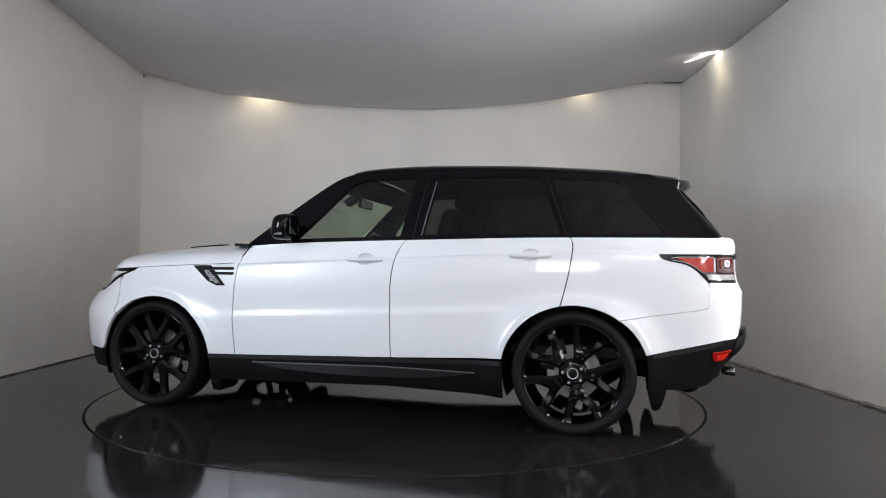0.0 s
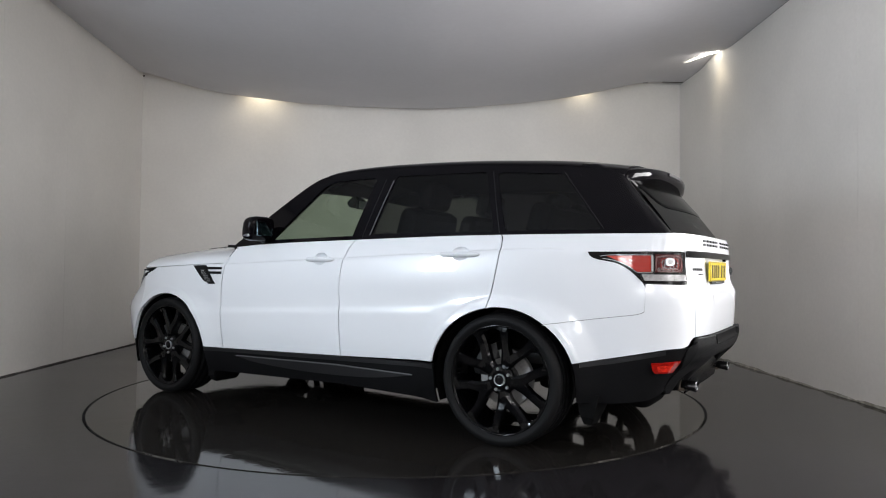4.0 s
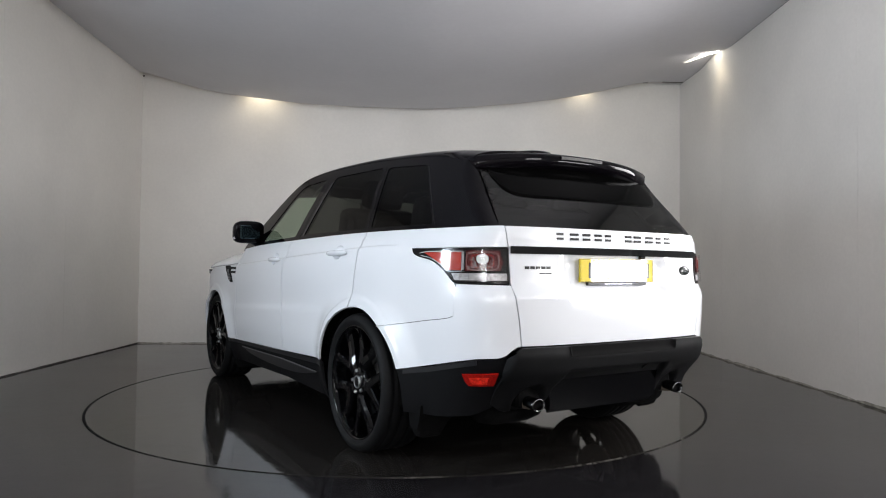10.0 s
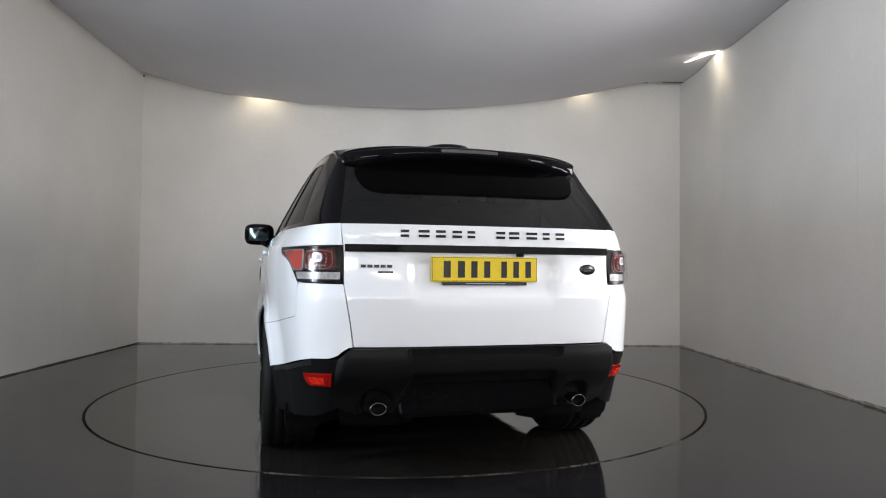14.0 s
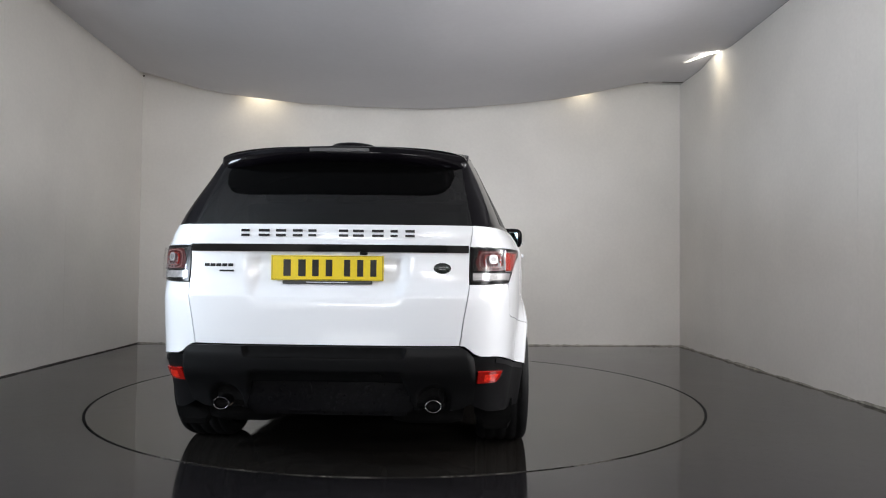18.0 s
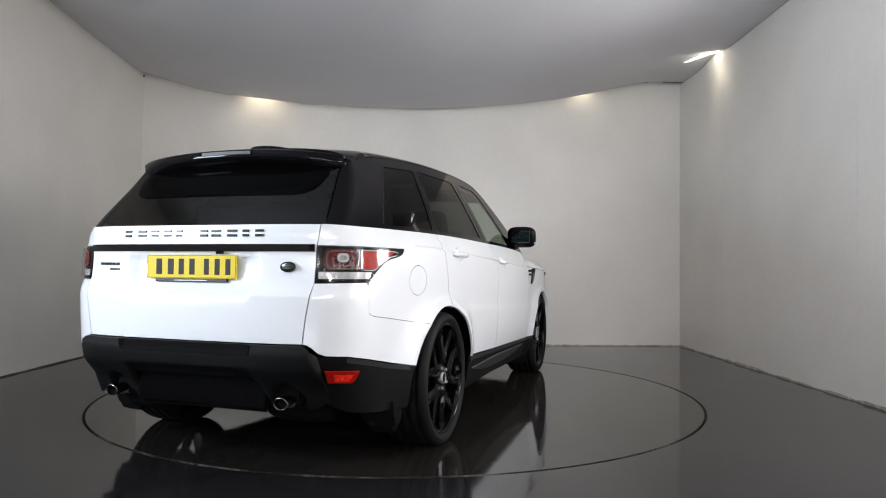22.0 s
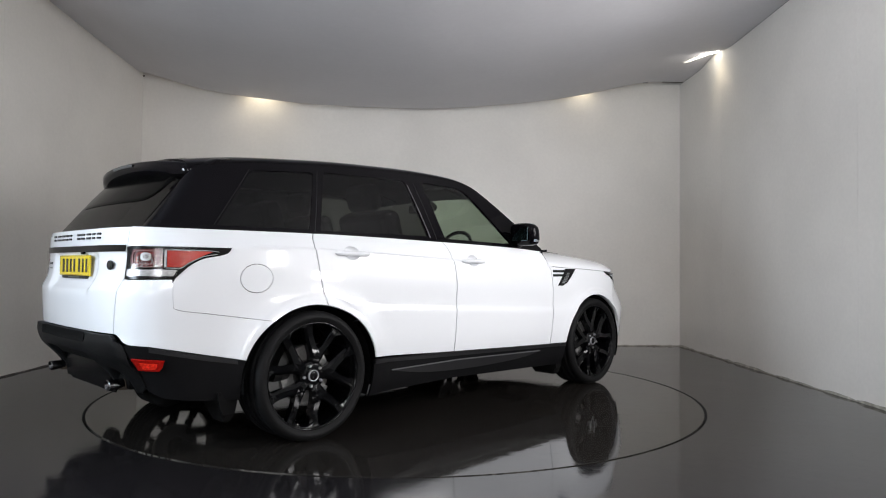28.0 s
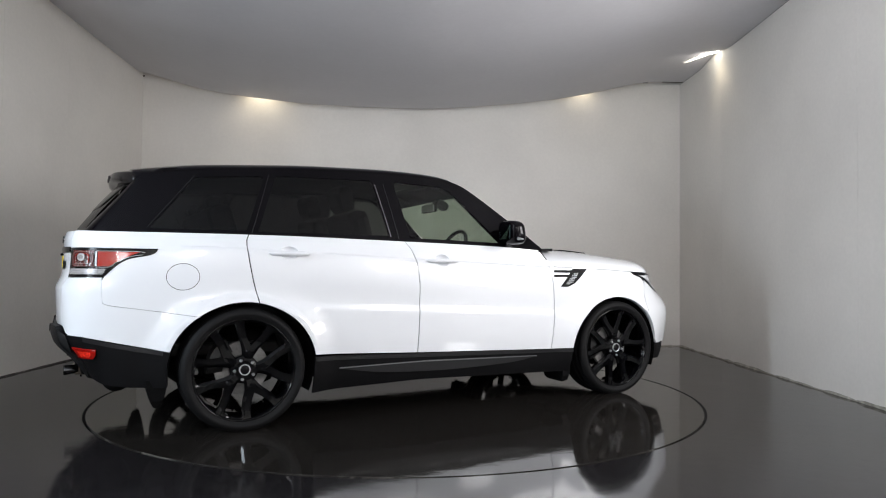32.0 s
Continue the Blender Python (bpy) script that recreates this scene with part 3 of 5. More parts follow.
fender = S(shift(front_gap[8:][::-1], GAP)) + S([(2.24 + 0.05 * i, hood_line(2.24 + 0.05 * i) - 0.004) for i in range(1, 17)]) \
    + S([(3.070, 0.955), (3.16, 0.925), (3.192, 0.88), (3.20, 0.80), (3.225, 0.66)]) + S(arc(BASE, 44, 176.3, 26))
quarter = S(shift(rear_gap, -GAP)) + S(arc(0.0, 80.0, 127.0, 10)) + S(quarter_seam[::-1])[1:] + S(lamp_edge[::-1]) \
    + S([(None, 0.654, 1.090), (None, 0.668, 1.188)]) + S(belt_line(-0.80, 0.016, 18))
rear_corner = S(shift(arc(0.0, 128.5, 162.0, 10), 0)) + S([(-0.60, 0.527), (-0.78, 0.565), (-0.86, 0.582), (None, 0.690, 0.588), (None, 0.664, 0.600), (None, 0.640, 0.622), (None, 0.618, 0.637), (None, 0.602, 0.638)]) \
    + S([(None, 0.615, 0.75), (None, 0.632, 0.86), (None, 0.645, 0.914)]) + S([(-0.774, 0.918)]) + S(shift(quarter_seam, -0.001, -0.0026))[1:]
sill = S([(2.470, 0.384), (1.146, 0.412), (0.428, 0.426)]) + S([(0.43, 0.190), (0.62, 0.204), (1.19, 0.226), (2.0, 0.214), (2.46, 0.205)])

HANDLES = ((1.195, 1.457, 1.040), (0.126, 0.392, 1.071))


def cup_outline(mid, hz):
    return [(sx(mid + 0.060 * math.cos(2 * math.pi * i / 24)), hz + 0.004 + 0.041 * math.sin(2 * math.pi * i / 24)) for i in range(24)]


def bowl(mid, hz):
    """A shallow dish in the door behind the handle."""
    def at(s, z):
        p = body(s, z)
        r2 = ((p[0] - mid) / 0.060) ** 2 + ((z - hz - 0.004) / 0.041) ** 2
        return (p[0], p[1] - 0.030 * max(0.0, 1 - r2) ** 0.7, z)
    return at


for flip, sg in SIDES:
    fd = part("front_door", sheet(front_door, body, [cup_outline((HANDLES[0][0] + HANDLES[0][1]) / 2, HANDLES[0][2])], 0.045, flip_y=flip, extra=CREASE), WHITE, car, "glossy white front door")
    rd = part("rear_door", sheet(rear_door, body, [cup_outline((HANDLES[1][0] + HANDLES[1][1]) / 2, HANDLES[1][2])], 0.04, flip_y=flip, extra=CREASE), WHITE, car, "glossy white rear door")
    part("front_wing", sheet(fender, body, (), 0.035, 0.025, flip_y=flip, extra=LIPS), WHITE, car)
    if flip:
        ring = [(sx(q[0]), q[1]) for q in cap_ring(0.0022)]
        part("rear_wing", sheet(quarter, body, [ring], 0.032, 0.020, flip_y=True, extra=CREASE), WHITE, car)
        part("fuel_flap", sheet([(sx(q[0]), q[1]) for q in cap_ring(-0.0012)], body, (), 0.03, flip_y=True), WHITE, car, "round white fuel flap")
    else:
        part("rear_wing", sheet(quarter, body, (), 0.032, 0.020, extra=CREASE), WHITE, car)
    part("rear_bumper_corner", sheet(rear_corner, body, (), 0.032, 0.020, flip_y=flip, extra=LIPS), WHITE, car)
    sl = part("sill", sheet(sill, lambda s, z: (lambda p: (p[0], p[1] - 0.014, p[2]))(body(s, z)), (), 0.04, flip_y=flip), PLASTIC_BLACK, car, "black plastic sill panel")
    ins = S(smooth_line([(2.12, 0.338), (1.90, 0.306), (1.40, 0.285), (0.92, 0.296), (0.60, 0.338)], 5)) + S([(0.60, 0.343), (1.2, 0.356), (2.12, 0.345)])
    part("sill_insert", sheet(ins, lambda s, z: (lambda p: (p[0], p[1] - 0.002, p[2]))(body(s, z)), (), 0.04, 0.008, flip_y=flip), PLASTIC_EDGE, sl, "satin grey sill insert")
    line = S([(2.14, 0.341), (1.2, 0.352), (0.60, 0.339), (0.60, 0.345), (1.2, 0.359), (2.14, 0.347)])
    part("sill_strip", sheet(line, lambda s, z: (lambda p: (p[0], p[1] + 0.003, p[2]))(body(s, z)), (), 0.04, 0.006, flip_y=flip), STRIP, sl, "thin satin grey strip")
    edge = S([(2.470, 0.382), (1.146, 0.410), (0.434, 0.424), (0.434, 0.398), (1.146, 0.384), (2.470, 0.358)])
    part("sill_edge", sheet(edge, lambda s, z: (lambda p: (p[0], p[1] - 0.006, p[2]))(body(s, z)), (), 0.03, 0.008, flip_y=flip), PLASTIC_EDGE, sl, "satin black upper edge of the sill")

    for gap in (rear_gap, mid_gap, front_gap):
        seal = S(shift(gap, 0.016)) + S(shift(gap[::-1], -0.016))
        part("door_seal", sheet(seal, lambda s, z: (lambda p: (p[0], p[1] - 0.010, p[2]))(body(s, z)), (), 0.03, 0.0, flip_y=flip), UNDER, car)
    # door handles: a shallow cup and a pull
    for door, hx0, hx1, hz in ((fd, 1.195, 1.457, 1.040), (rd, 0.126, 0.392, 1.071)):
        mid = (hx0 + hx1) / 2

        def bar(u, v, hx0=hx0, hx1=hx1, hz=hz, sg=sg):
            x = hx0 + (hx1 - hx0) * u
            a = 2 * math.pi * v
            r = (1 - abs(2 * u - 1) ** 6) ** 0.5
            p = body(sx(x), hz)
            return (x, sg * (p[1] + 0.016 + 0.014 * r * math.cos(a) - 0.012 * abs(2 * u - 1) ** 4), hz + 0.015 * r * math.sin(a))

        part("handle", grid_sheet(bar, 16, 12, 0, (mid, sg * 0.93, hz)), WHITE, door, "white door handle")
        cup = cup_outline(mid, hz)
        part("handle_cup", sheet(cup, bowl(mid, hz), (), 0.012, 0.0, flip_y=flip), WHITE, door, "shallow white handle cup")

    # side vent of the front wing
    vent_out = S([(2.592, 0.994), (2.455, 0.996), (2.335, 0.858), (2.40, 0.856), (2.47, 0.885)])
    vent = part("side_vent", sheet(vent_out, lambda s, z: (lambda p: (p[0], p[1] + 0.004, p[2]))(body(s, z)), (), 0.03, 0.01, flip_y=flip), PLASTIC_BLACK, car, "black side vent with silver mesh")
    mesh_out = S([(2.505, 0.968), (2.462, 0.968), (2.362, 0.868), (2.398, 0.867), (2.452, 0.893)])
    net = part("vent_mesh", sheet(mesh_out, lambda s, z: (lambda p: (p[0], p[1] + 0.006, p[2]))(body(s, z)), (), 0.02, 0.004, flip_y=flip), GROOVE, vent, "black vent ground with silver studs")
    bm = bmesh.new()
    for i in range(-12, 13):
        for j in range(-8, 9):
            q = (sx(2.432) + 0.0125 * i + 0.006 * (j % 2), 0.918 + 0.0125 * j)
            if inside(inset(mesh_out, 0.92), *q):
                p = body(*q)
                add_box(bm, -0.0036, 0.0036, -0.002, 0.002, -0.0036, 0.0036, 0.0, Matrix.Translation((p[0], sg * (p[1] + 0.0075), p[2])) @ Matrix.Rotation(radians(45), 4, "Y"))
    part("vent_studs", bm, SATIN, net, "silver mesh studs")
    for z0, z1 in ((0.966, 0.984), (0.932, 0.950)):
        blade = S([(2.47, z0), (2.276, z0), (2.274, z1), (2.47, z1)])
        part("vent_blade", sheet(blade, lambda s, z: (lambda p: (p[0], p[1] + 0.009, p[2]))(body(s, z)), (), 0.03, 0.012, flip_y=flip), PLASTIC_BLACK, vent)

    # tail lamp
    lamp_out = S([(None, 0.650, 0.920), (None, 0.650, 1.084)]) + S([(-0.486, 1.086)]) + S(lamp_edge)[1:]
    tl = part("tail_lamp", sheet(lamp_out, lambda s, z: (lambda p: (p[0] - 0.002, p[1] + 0.002, p[2]))(body(s, z)), (), 0.025, 0.02, flip_y=flip), LAMP_DARK, car, "dark tail lamp with red and clear lenses")

    def lens(d):
        def at(s, z):
            a, b, c = body(s - 0.004, z), body(s, z), body(s + 0.004, z)
            n = Vector((c[1] - a[1], -(c[0] - a[0]), 0)).normalized()
            if n.y < 0 and b[1] > 0.8:
                n = -n
            if b[1] <= 0.8 and n.x > 0:
                n = -n
            return (b[0] + n.x * d, b[1] + n.y * d, z)
        return at

    def ribbon(pts, half_w):
        """A thin closed strip along the points, half_w to each side in height."""
        return [(q[0], q[1] + half_w) for q in pts] + [(q[0], q[1] - half_w) for q in pts[::-1]]

    # reversing lens along the foot, in cells
    s_in, s_out = sy(0.660), sx(-0.752)
    for k in range(6):
        c0, c1 = s_in + (s_out - s_in) * k / 6 + 0.0005, s_in + (s_out - s_in) * (k + 1) / 6 - 0.0005
        cell = [(c0, 0.936), (c0, 0.968), (c1, 0.968), (c1 - (0.016 if k == 5 else 0), 0.936)]
        part("clear_lens", sheet(cell, lens(0.006), (), 0.012, 0.006, flip_y=flip), CLEARLENS, tl, "clear lower lens cell")
    # side marker wedge with its pale outline
    red = S([(-0.585, 1.064), (-0.635, 1.042), (-0.700, 1.008), (-0.735, 0.982), (-0.794, 0.982), (-0.794, 1.066)])
    part("red_lens", sheet(red, lens(0.006), (), 0.02, 0.008, flip_y=flip), RED, tl, "orange red side lens")
    for pipe_pts in ([(-0.566, 1.050), (-0.635, 1.037), (-0.700, 1.004), (-0.735, 0.978), (-0.800, 0.978)], [(-0.556, 1.062), (-0.60, 1.068), (-0.70, 1.069), (-0.800, 1.069)]):
        part("light_pipe", sheet(ribbon(S(smooth_line(pipe_pts, 3)), 0.0017), lens(0.008), (), 0.02, 0.005, flip_y=flip), CLEARLENS, tl, "thin clear light pipe")
    gap_q = S([(-0.797, 0.984), (-0.806, 0.984), (-0.806, 1.066), (-0.797, 1.066)])
    part("clear_side_lens", sheet(gap_q, lens(0.007), (), 0.02, 0.006, flip_y=flip), CLEARLENS, tl, "clear upright lens")
    # brake lamp: deep red bowl, pale ring, silver bulb and studs
    inner = S([(None, 0.685, 0.980), (None, 0.675, 1.02), (None, 0.690, 1.072)]) + S([(-0.815, 1.072), (-0.812, 0.980)])
    part("brake_lens", sheet(inner, lens(0.005), (), 0.02, 0.008, flip_y=flip), RED_DEEP, tl, "deep red brake lens")
    cs = 0.5 * (sy(0.705) + sx(-0.83))

    def round_box(w, h, z, e, n):
        return [(cs + w * math.copysign(abs(math.cos(a)) ** e, math.cos(a)), z + h * math.copysign(abs(math.sin(a)) ** e, math.sin(a))) for a in [2 * math.pi * (i + 0.5) / n for i in range(n)]]

    for w, h, thin, mat, d in ((0.074, 0.043, 0.0032, RINGRED, 0.010), (0.050, 0.030, 0.0028, RED, 0.011)):
        part("lamp_ring", sheet(round_box(w, h, 1.024, 0.5, 40), lens(d), [round_box(w - thin, h - thin, 1.024, 0.5, 40)], 0.012, 0.005, flip_y=flip), mat, tl, "pale light ring")
    part("lamp_core", sheet(round_box(0.026, 0.021, 1.034, 0.8, 24), lens(0.013), [round_box(0.015, 0.011, 1.034, 0.9, 20)], 0.008, 0.008, flip_y=flip), SATIN, tl, "silver bulb collar")
    part("lamp_bulb", sheet(round_box(0.0145, 0.0105, 1.034, 0.9, 20), lens(0.014), (), 0.008, 0.005, flip_y=flip), CLEARLENS, tl, "clear bulb")
    for du, dz in [(-0.040 + 0.013 * k, 0.996 + 0.003 * (k % 2)) for k in range(7)] + [(-0.042, 1.012), (-0.044, 1.028), (0.043, 1.012), (0.045, 1.030)]:
        dot = [(cs + du + 0.0038 * math.cos(a * math.pi / 4), dz + 0.0038 * math.sin(a * math.pi / 4)) for a in range(8)]
        part("reflector_stud", sheet(dot, lens(0.012), (), 0.01, 0.004, flip_y=flip), CLEARLENS, tl)
    # sparkle in the lamp, painted as pale dots scattered at random
    spark = random.Random(7)
    for k in range(34):
        du, dz, r = spark.uniform(-0.030, 0.075), 0.984 + 0.080 * spark.random() ** 1.4, spark.uniform(0.0014, 0.0034)
        if abs(du) < 0.030 and abs(dz - 1.034) < 0.024:
            continue
        dot = [(cs + du + r * math.cos(a * math.pi / 3), dz + 1.3 * r * math.sin(a * math.pi / 3)) for a in range(6)]
        part("lens_glint", sheet(dot, lens(0.0125), (), 0.01, 0.003, flip_y=flip), CLEARLENS, tl)
    cover = S([(None, 0.656, 0.928), (None, 0.656, 1.078)]) + S([(-0.640, 1.078), (-0.660, 1.045), (-0.715, 1.010), (-0.752, 0.932)])
    part("lamp_cover", sheet(cover, lens(0.020), (), 0.02, 0.0, flip_y=flip), COVER, tl, "clear outer lamp cover")

    # lower rear: black side valance with reflector, mud flaps
    val = S(arc(0.0, 162.5, 172.0, 4)) + S([(-0.435, 0.28), (-0.62, 0.285), (-0.80, 0.305), (None, 0.716, 0.345)]) \
        + S([(None, 0.702, 0.42), (None, 0.676, 0.51), (None, 0.660, 0.582)]) + S([(-0.86, 0.575), (-0.78, 0.558), (-0.60, 0.520)])
    vl = part("rear_valance", sheet(val, lambda s, z: (lambda p: (p[0] + 0.004, p[1] - 0.005, p[2]))(body(s, z)), (), 0.035, 0.03, flip_y=flip), PLASTIC_BLACK, car, "black plastic rear corner")
    ledge = S([(-0.455, 0.497), (-0.60, 0.519), (-0.78, 0.557), (-0.86, 0.574), (-0.86, 0.552), (-0.78, 0.534), (-0.60, 0.495), (-0.455, 0.472)])
    part("valance_edge", sheet(ledge, lambda s, z: (lambda p: (p[0] + 0.002, p[1] - 0.001, p[2]))(body(s, z)), (), 0.025, 0.006, flip_y=flip), PLASTIC_EDGE, vl, "satin black ledge")
    refl = S([(-0.798, 0.506), (-0.806, 0.470), (-0.820, 0.452)]) + S([(None, 0.706, 0.454), (None, 0.690, 0.514)])
    part("reflector", sheet(refl, lens(0.004), (), 0.02, 0.008, flip_y=flip), REFLECTOR, vl, "red rear reflector")
    # the reflector's bright returned light, put in as a lighter red centre
    core = [(q[0] * 0.55 + 0.45 * sum(p[0] for p in refl) / len(refl), q[1] * 0.55 + 0.45 * (sum(p[1] for p in refl) / len(refl) - 0.006)) for q in refl]
    part("reflector_hot_centre", sheet(core, lens(0.0055), (), 0.02, 0.006, flip_y=flip), REFLECTOR_GLOW, vl, "brighter red centre painting the reflector's glow")
    flap_rear = [(-0.425, 0.325), (-0.545, 0.325), (-0.530, 0.25), (-0.512, 0.19), (-0.496, 0.160), (-0.474, 0.150), (-0.456, 0.160), (-0.440, 0.22), (-0.428, 0.28)]
    flap_front = [(2.478, 0.34), (2.420, 0.34), (2.408, 0.22), (2.414, 0.140), (2.445, 0.118), (2.472, 0.135), (2.480, 0.20)]
    for side_q, y0, y1 in ((flap_rear, 0.68, 0.872), (flap_front, 0.62, 0.905)):
        bm = bmesh.new()
        zs = [q[1] for q in side_q]
        lowest, highest = min(zs), max(zs)
        rows_f = []
        for y, squash in ((y0, 0.10), (y0 + 0.05, 0.0), (y1 - 0.05, 0.0), (y1 - 0.02, 0.015), (y1, 0.06)):
            rows_f.append([bm.verts.new((x, sg * y, max(z, lowest + squash * 0.9))) for x, z in side_q])
        for ra, rb in zip(rows_f, rows_f[1:]):
            for k in range(len(ra)):
                bm.faces.new((ra[k], ra[(k + 1) % len(ra)], rb[(k + 1) % len(ra)], rb[k]))
        bm.faces.new(rows_f[0])
        bm.faces.new(rows_f[-1][::-1])
        part("mud_flap", recalc(bm), UNDER, car, "black rubber mud flap")

    # wheel housings
    for hx in (0.0, BASE):
        bm = bmesh.new()
        prev = None
        for i in range(25):
            a = radians(-22 + 210 * i / 24)
            c, s_ = math.cos(a), math.sin(a)
            q = [bm.verts.new((ARCH_X[hx] + 0.432 * c, sg * y, ARCH_Z + 0.410 * s_)) for y in (0.935, 0.55)] + [bm.verts.new((hx, sg * 0.55, ARCH_Z))]
            if prev:
                bm.faces.new((prev[0], prev[1], q[1], q[0]))
                bm.faces.new((prev[1], prev[2], q[2], q[1]))
            prev = q
        part("wheel_housing", bm, UNDER, car)

# rear door of the boot, spanning the tail
def tail(t, z):
    p = body(S_REAR + abs(t), z)
    return (p[0], math.copysign(p[1], t), p[2])


def T(pts):
    return [(math.copysign(sy(abs(y)) - S_REAR, y), z) for y, z in pts]


half = [(0.664, 1.186), (0.650, 1.09), (0.643, 0.918), (0.628, 0.86), (0.610, 0.75), (0.597, 0.640)]
gate_out = T(half) + T([(-y, z) for y, z in half[::-1]])
GATE_CREASE = [(0.02 * k, z) for z in (0.848, 0.855, 0.860, 0.865, 0.872, 0.886) for k in range(-32, 33)]
gate = part("tailgate", sheet(gate_out, tail, (), 0.030, 0.02, extra=GATE_CREASE), WHITE, car, "glossy white tailgate with recessed plate")
strip = T([(0.645, 1.060), (0.645, 1.094), (-0.645, 1.094), (-0.645, 1.060)])
part("trim_strip", sheet(strip, lambda t, z: (lambda p: (p[0] - 0.008, p[1], p[2]))(tail(t, z)), (), 0.03, 0.014), PIANO, gate, "gloss black strip across the tailgate")
bm = box(-1.004, -0.985, -0.185, -0.150, 1.046, 1.060, 0.004)
part("plate_lamp", bm, BLACKGLOSS, gate)


def slab(name, y0, y1, z0, z1, mat, parent, d=0.004, lift=0.0, label=""):
    q = T([(y0, z0), (y1, z0), (y1, z1), (y0, z1)])
    return part(name, sheet(q, lambda t, z: (lambda p: (p[0] - lift - d, p[1], p[2]))(tail(t, z)), (), 0.03, d + 0.001), mat, parent, label)


# plain blocks where the raised name stands
for y0, y1 in ((0.40, 0.362), (0.318, 0.268), (0.238, 0.192), (0.160, 0.116), (0.088, 0.052), (-0.052, -0.094), (-0.116, -0.165), (-0.203, -0.256), (-0.287, -0.320), (-0.355, -0.398)):
    for z0, z1 in ((1.129, 1.140), (1.151, 1.162)):
        slab("name_block", y1, y0, z0, z1, GUNMETAL, gate, 0.006, label="dark grey raised bar")
for k in range(5):
    slab("badge_block", 0.575 - 0.029 * k - 0.022, 0.575 - 0.029 * k, 0.990, 1.003, GUNMETAL, gate, 0.004, label="dark raised block")
slab("badge_bar", 0.432, 0.500, 0.966, 0.974, GUNMETAL, gate, 0.004, label="small dark bar badge")

# number plate
plate = part("number_plate", box(-0.9900, -0.9800, -0.258, 0.258, 0.929, 1.043, 0.002), YELLOW, gate, "yellow rear number plate")
for y0, y1 in ((0.212, 0.156), (0.144, 0.088), (0.080, 0.028), (0.018, -0.034), (-0.066, -0.116), (-0.126, -0.176), (-0.186, -0.236)):
    part("plate_bar", box(-0.9912, -0.9895, y1 + 0.011, y0 - 0.011, 0.948, 1.024, 0.0004), PLATEINK, plate, "plain black bar on the plate")
part("plate_foot", box(-0.9915, -0.9720, -0.205, 0.205, 0.913, 0.9285, 0.003), PLATEFOOT, plate, "black strip under the plate")
part("plate_foot_print", box(-0.9922, -0.9910, -0.095, 0.095, 0.9185, 0.9225, 0.0003), SATIN, plate, "pale bar of tiny print")
for z0, z1, y0, y1 in ((0.9325, 0.9340, -0.252, 0.252), (1.0380, 1.0395, -0.252, 0.252), (0.9325, 1.0395, -0.2535, -0.252), (0.9325, 1.0395, 0.252, 0.2535)):
    part("plate_border", box(-0.9908, -0.9895, y0, y1, z0, z1), PLATEINK, plate, "thin black border line")
# oval badge
bm = bmesh.new()
lathe([(0.0001, -0.013), (0.030, -0.012), (0.036, -0.006), (0.036, 0.004)], 32, "x", bm=bm)
badge = part("badge", recalc(bm), BADGE, gate, "oval dark green badge", smooth=True)
badge.matrix_local = Matrix.Translation((-0.974, -0.524, 0.989)) @ Matrix.Diagonal((0.45, 1, 0.62, 1))
bm = bmesh.new()
lathe([(0.034, -0.010), (0.037, -0.013), (0.040, -0.008), (0.040, 0.004), (0.034, 0.004)], 32, "x", True, bm=bm)
for dz, hw in ((0.009, 0.014), (-0.009, 0.017)):
    part("badge_mark", box(-0.0155, -0.0125, -hw, hw, dz - 0.0035, dz + 0.0035, 0.0005), CHROME, badge, "dull silver bar on the badge")
part("badge_ring", recalc(bm), GUNMETAL, badge, "dark badge rim", smooth=True)

# rear bumper
bump_half = [(0.608, 0.634), (0.634, 0.618), (0.662, 0.580), (0.680, 0.51), (0.706, 0.42), (0.720, 0.36), (0.66, 0.325), (0.50, 0.312), (0.41, 0.325), (0.375, 0.40), (0.352, 0.462), (0.20, 0.466)]
bump_out = T(bump_half) + T([(-y, z) for y, z in bump_half[::-1]])


def bump_map(t, z):
    p = tail(t, z)
    y = abs(p[1])
    out = 0.032 * smooth01((0.668 + max(0.0, 0.60 - z) * 0.22 - y) / 0.024) * smooth01((z - 0.38) / 0.14)
    notch = 0.016 * smooth01((0.366 - y) / 0.014) * smooth01((z - 0.590) / 0.010)
    cut = 0.034 * smooth01((0.345 - y + 0.25 * (0.52 - z)) / 0.014) * smooth01((0.520 - z) / 0.010)
    pipe = 0.05 * smooth01((0.085 - math.hypot(y - 0.487, (z - 0.365) * 0.9)) / 0.03)
    return (p[0] - out + notch + cut + pipe, p[1], z)


bumper = part("rear_bumper", sheet(bump_out, bump_map, (), 0.0115, 0.03), PLASTIC, car, "dark grey textured plastic rear bumper")
pad = T([(0.372, 0.6325), (0.360, 0.586), (-0.360, 0.586), (-0.372, 0.6325)])
part("step_pad", sheet(pad, lambda t, z: (lambda p: (p[0] - 0.005, p[1], p[2]))(bump_map(t, z)), (), 0.012, 0.003), UNDER, bumper, "black ribbed step pad")
bm = box(-0.918, -0.865, -0.415, 0.415, 0.298, 0.48, 0.0)
for v in bm.verts:
    if v.co.z < 0.4:
        v.co.y *= 0.92
        v.co.x += 0.020
bmesh.ops.bevel(bm, geom=list(bm.edges), offset=0.022, segments=3, affect="EDGES")
part("lower_panel", bm, PANELBLACK, bumper, "gloss black lower bumper panel")
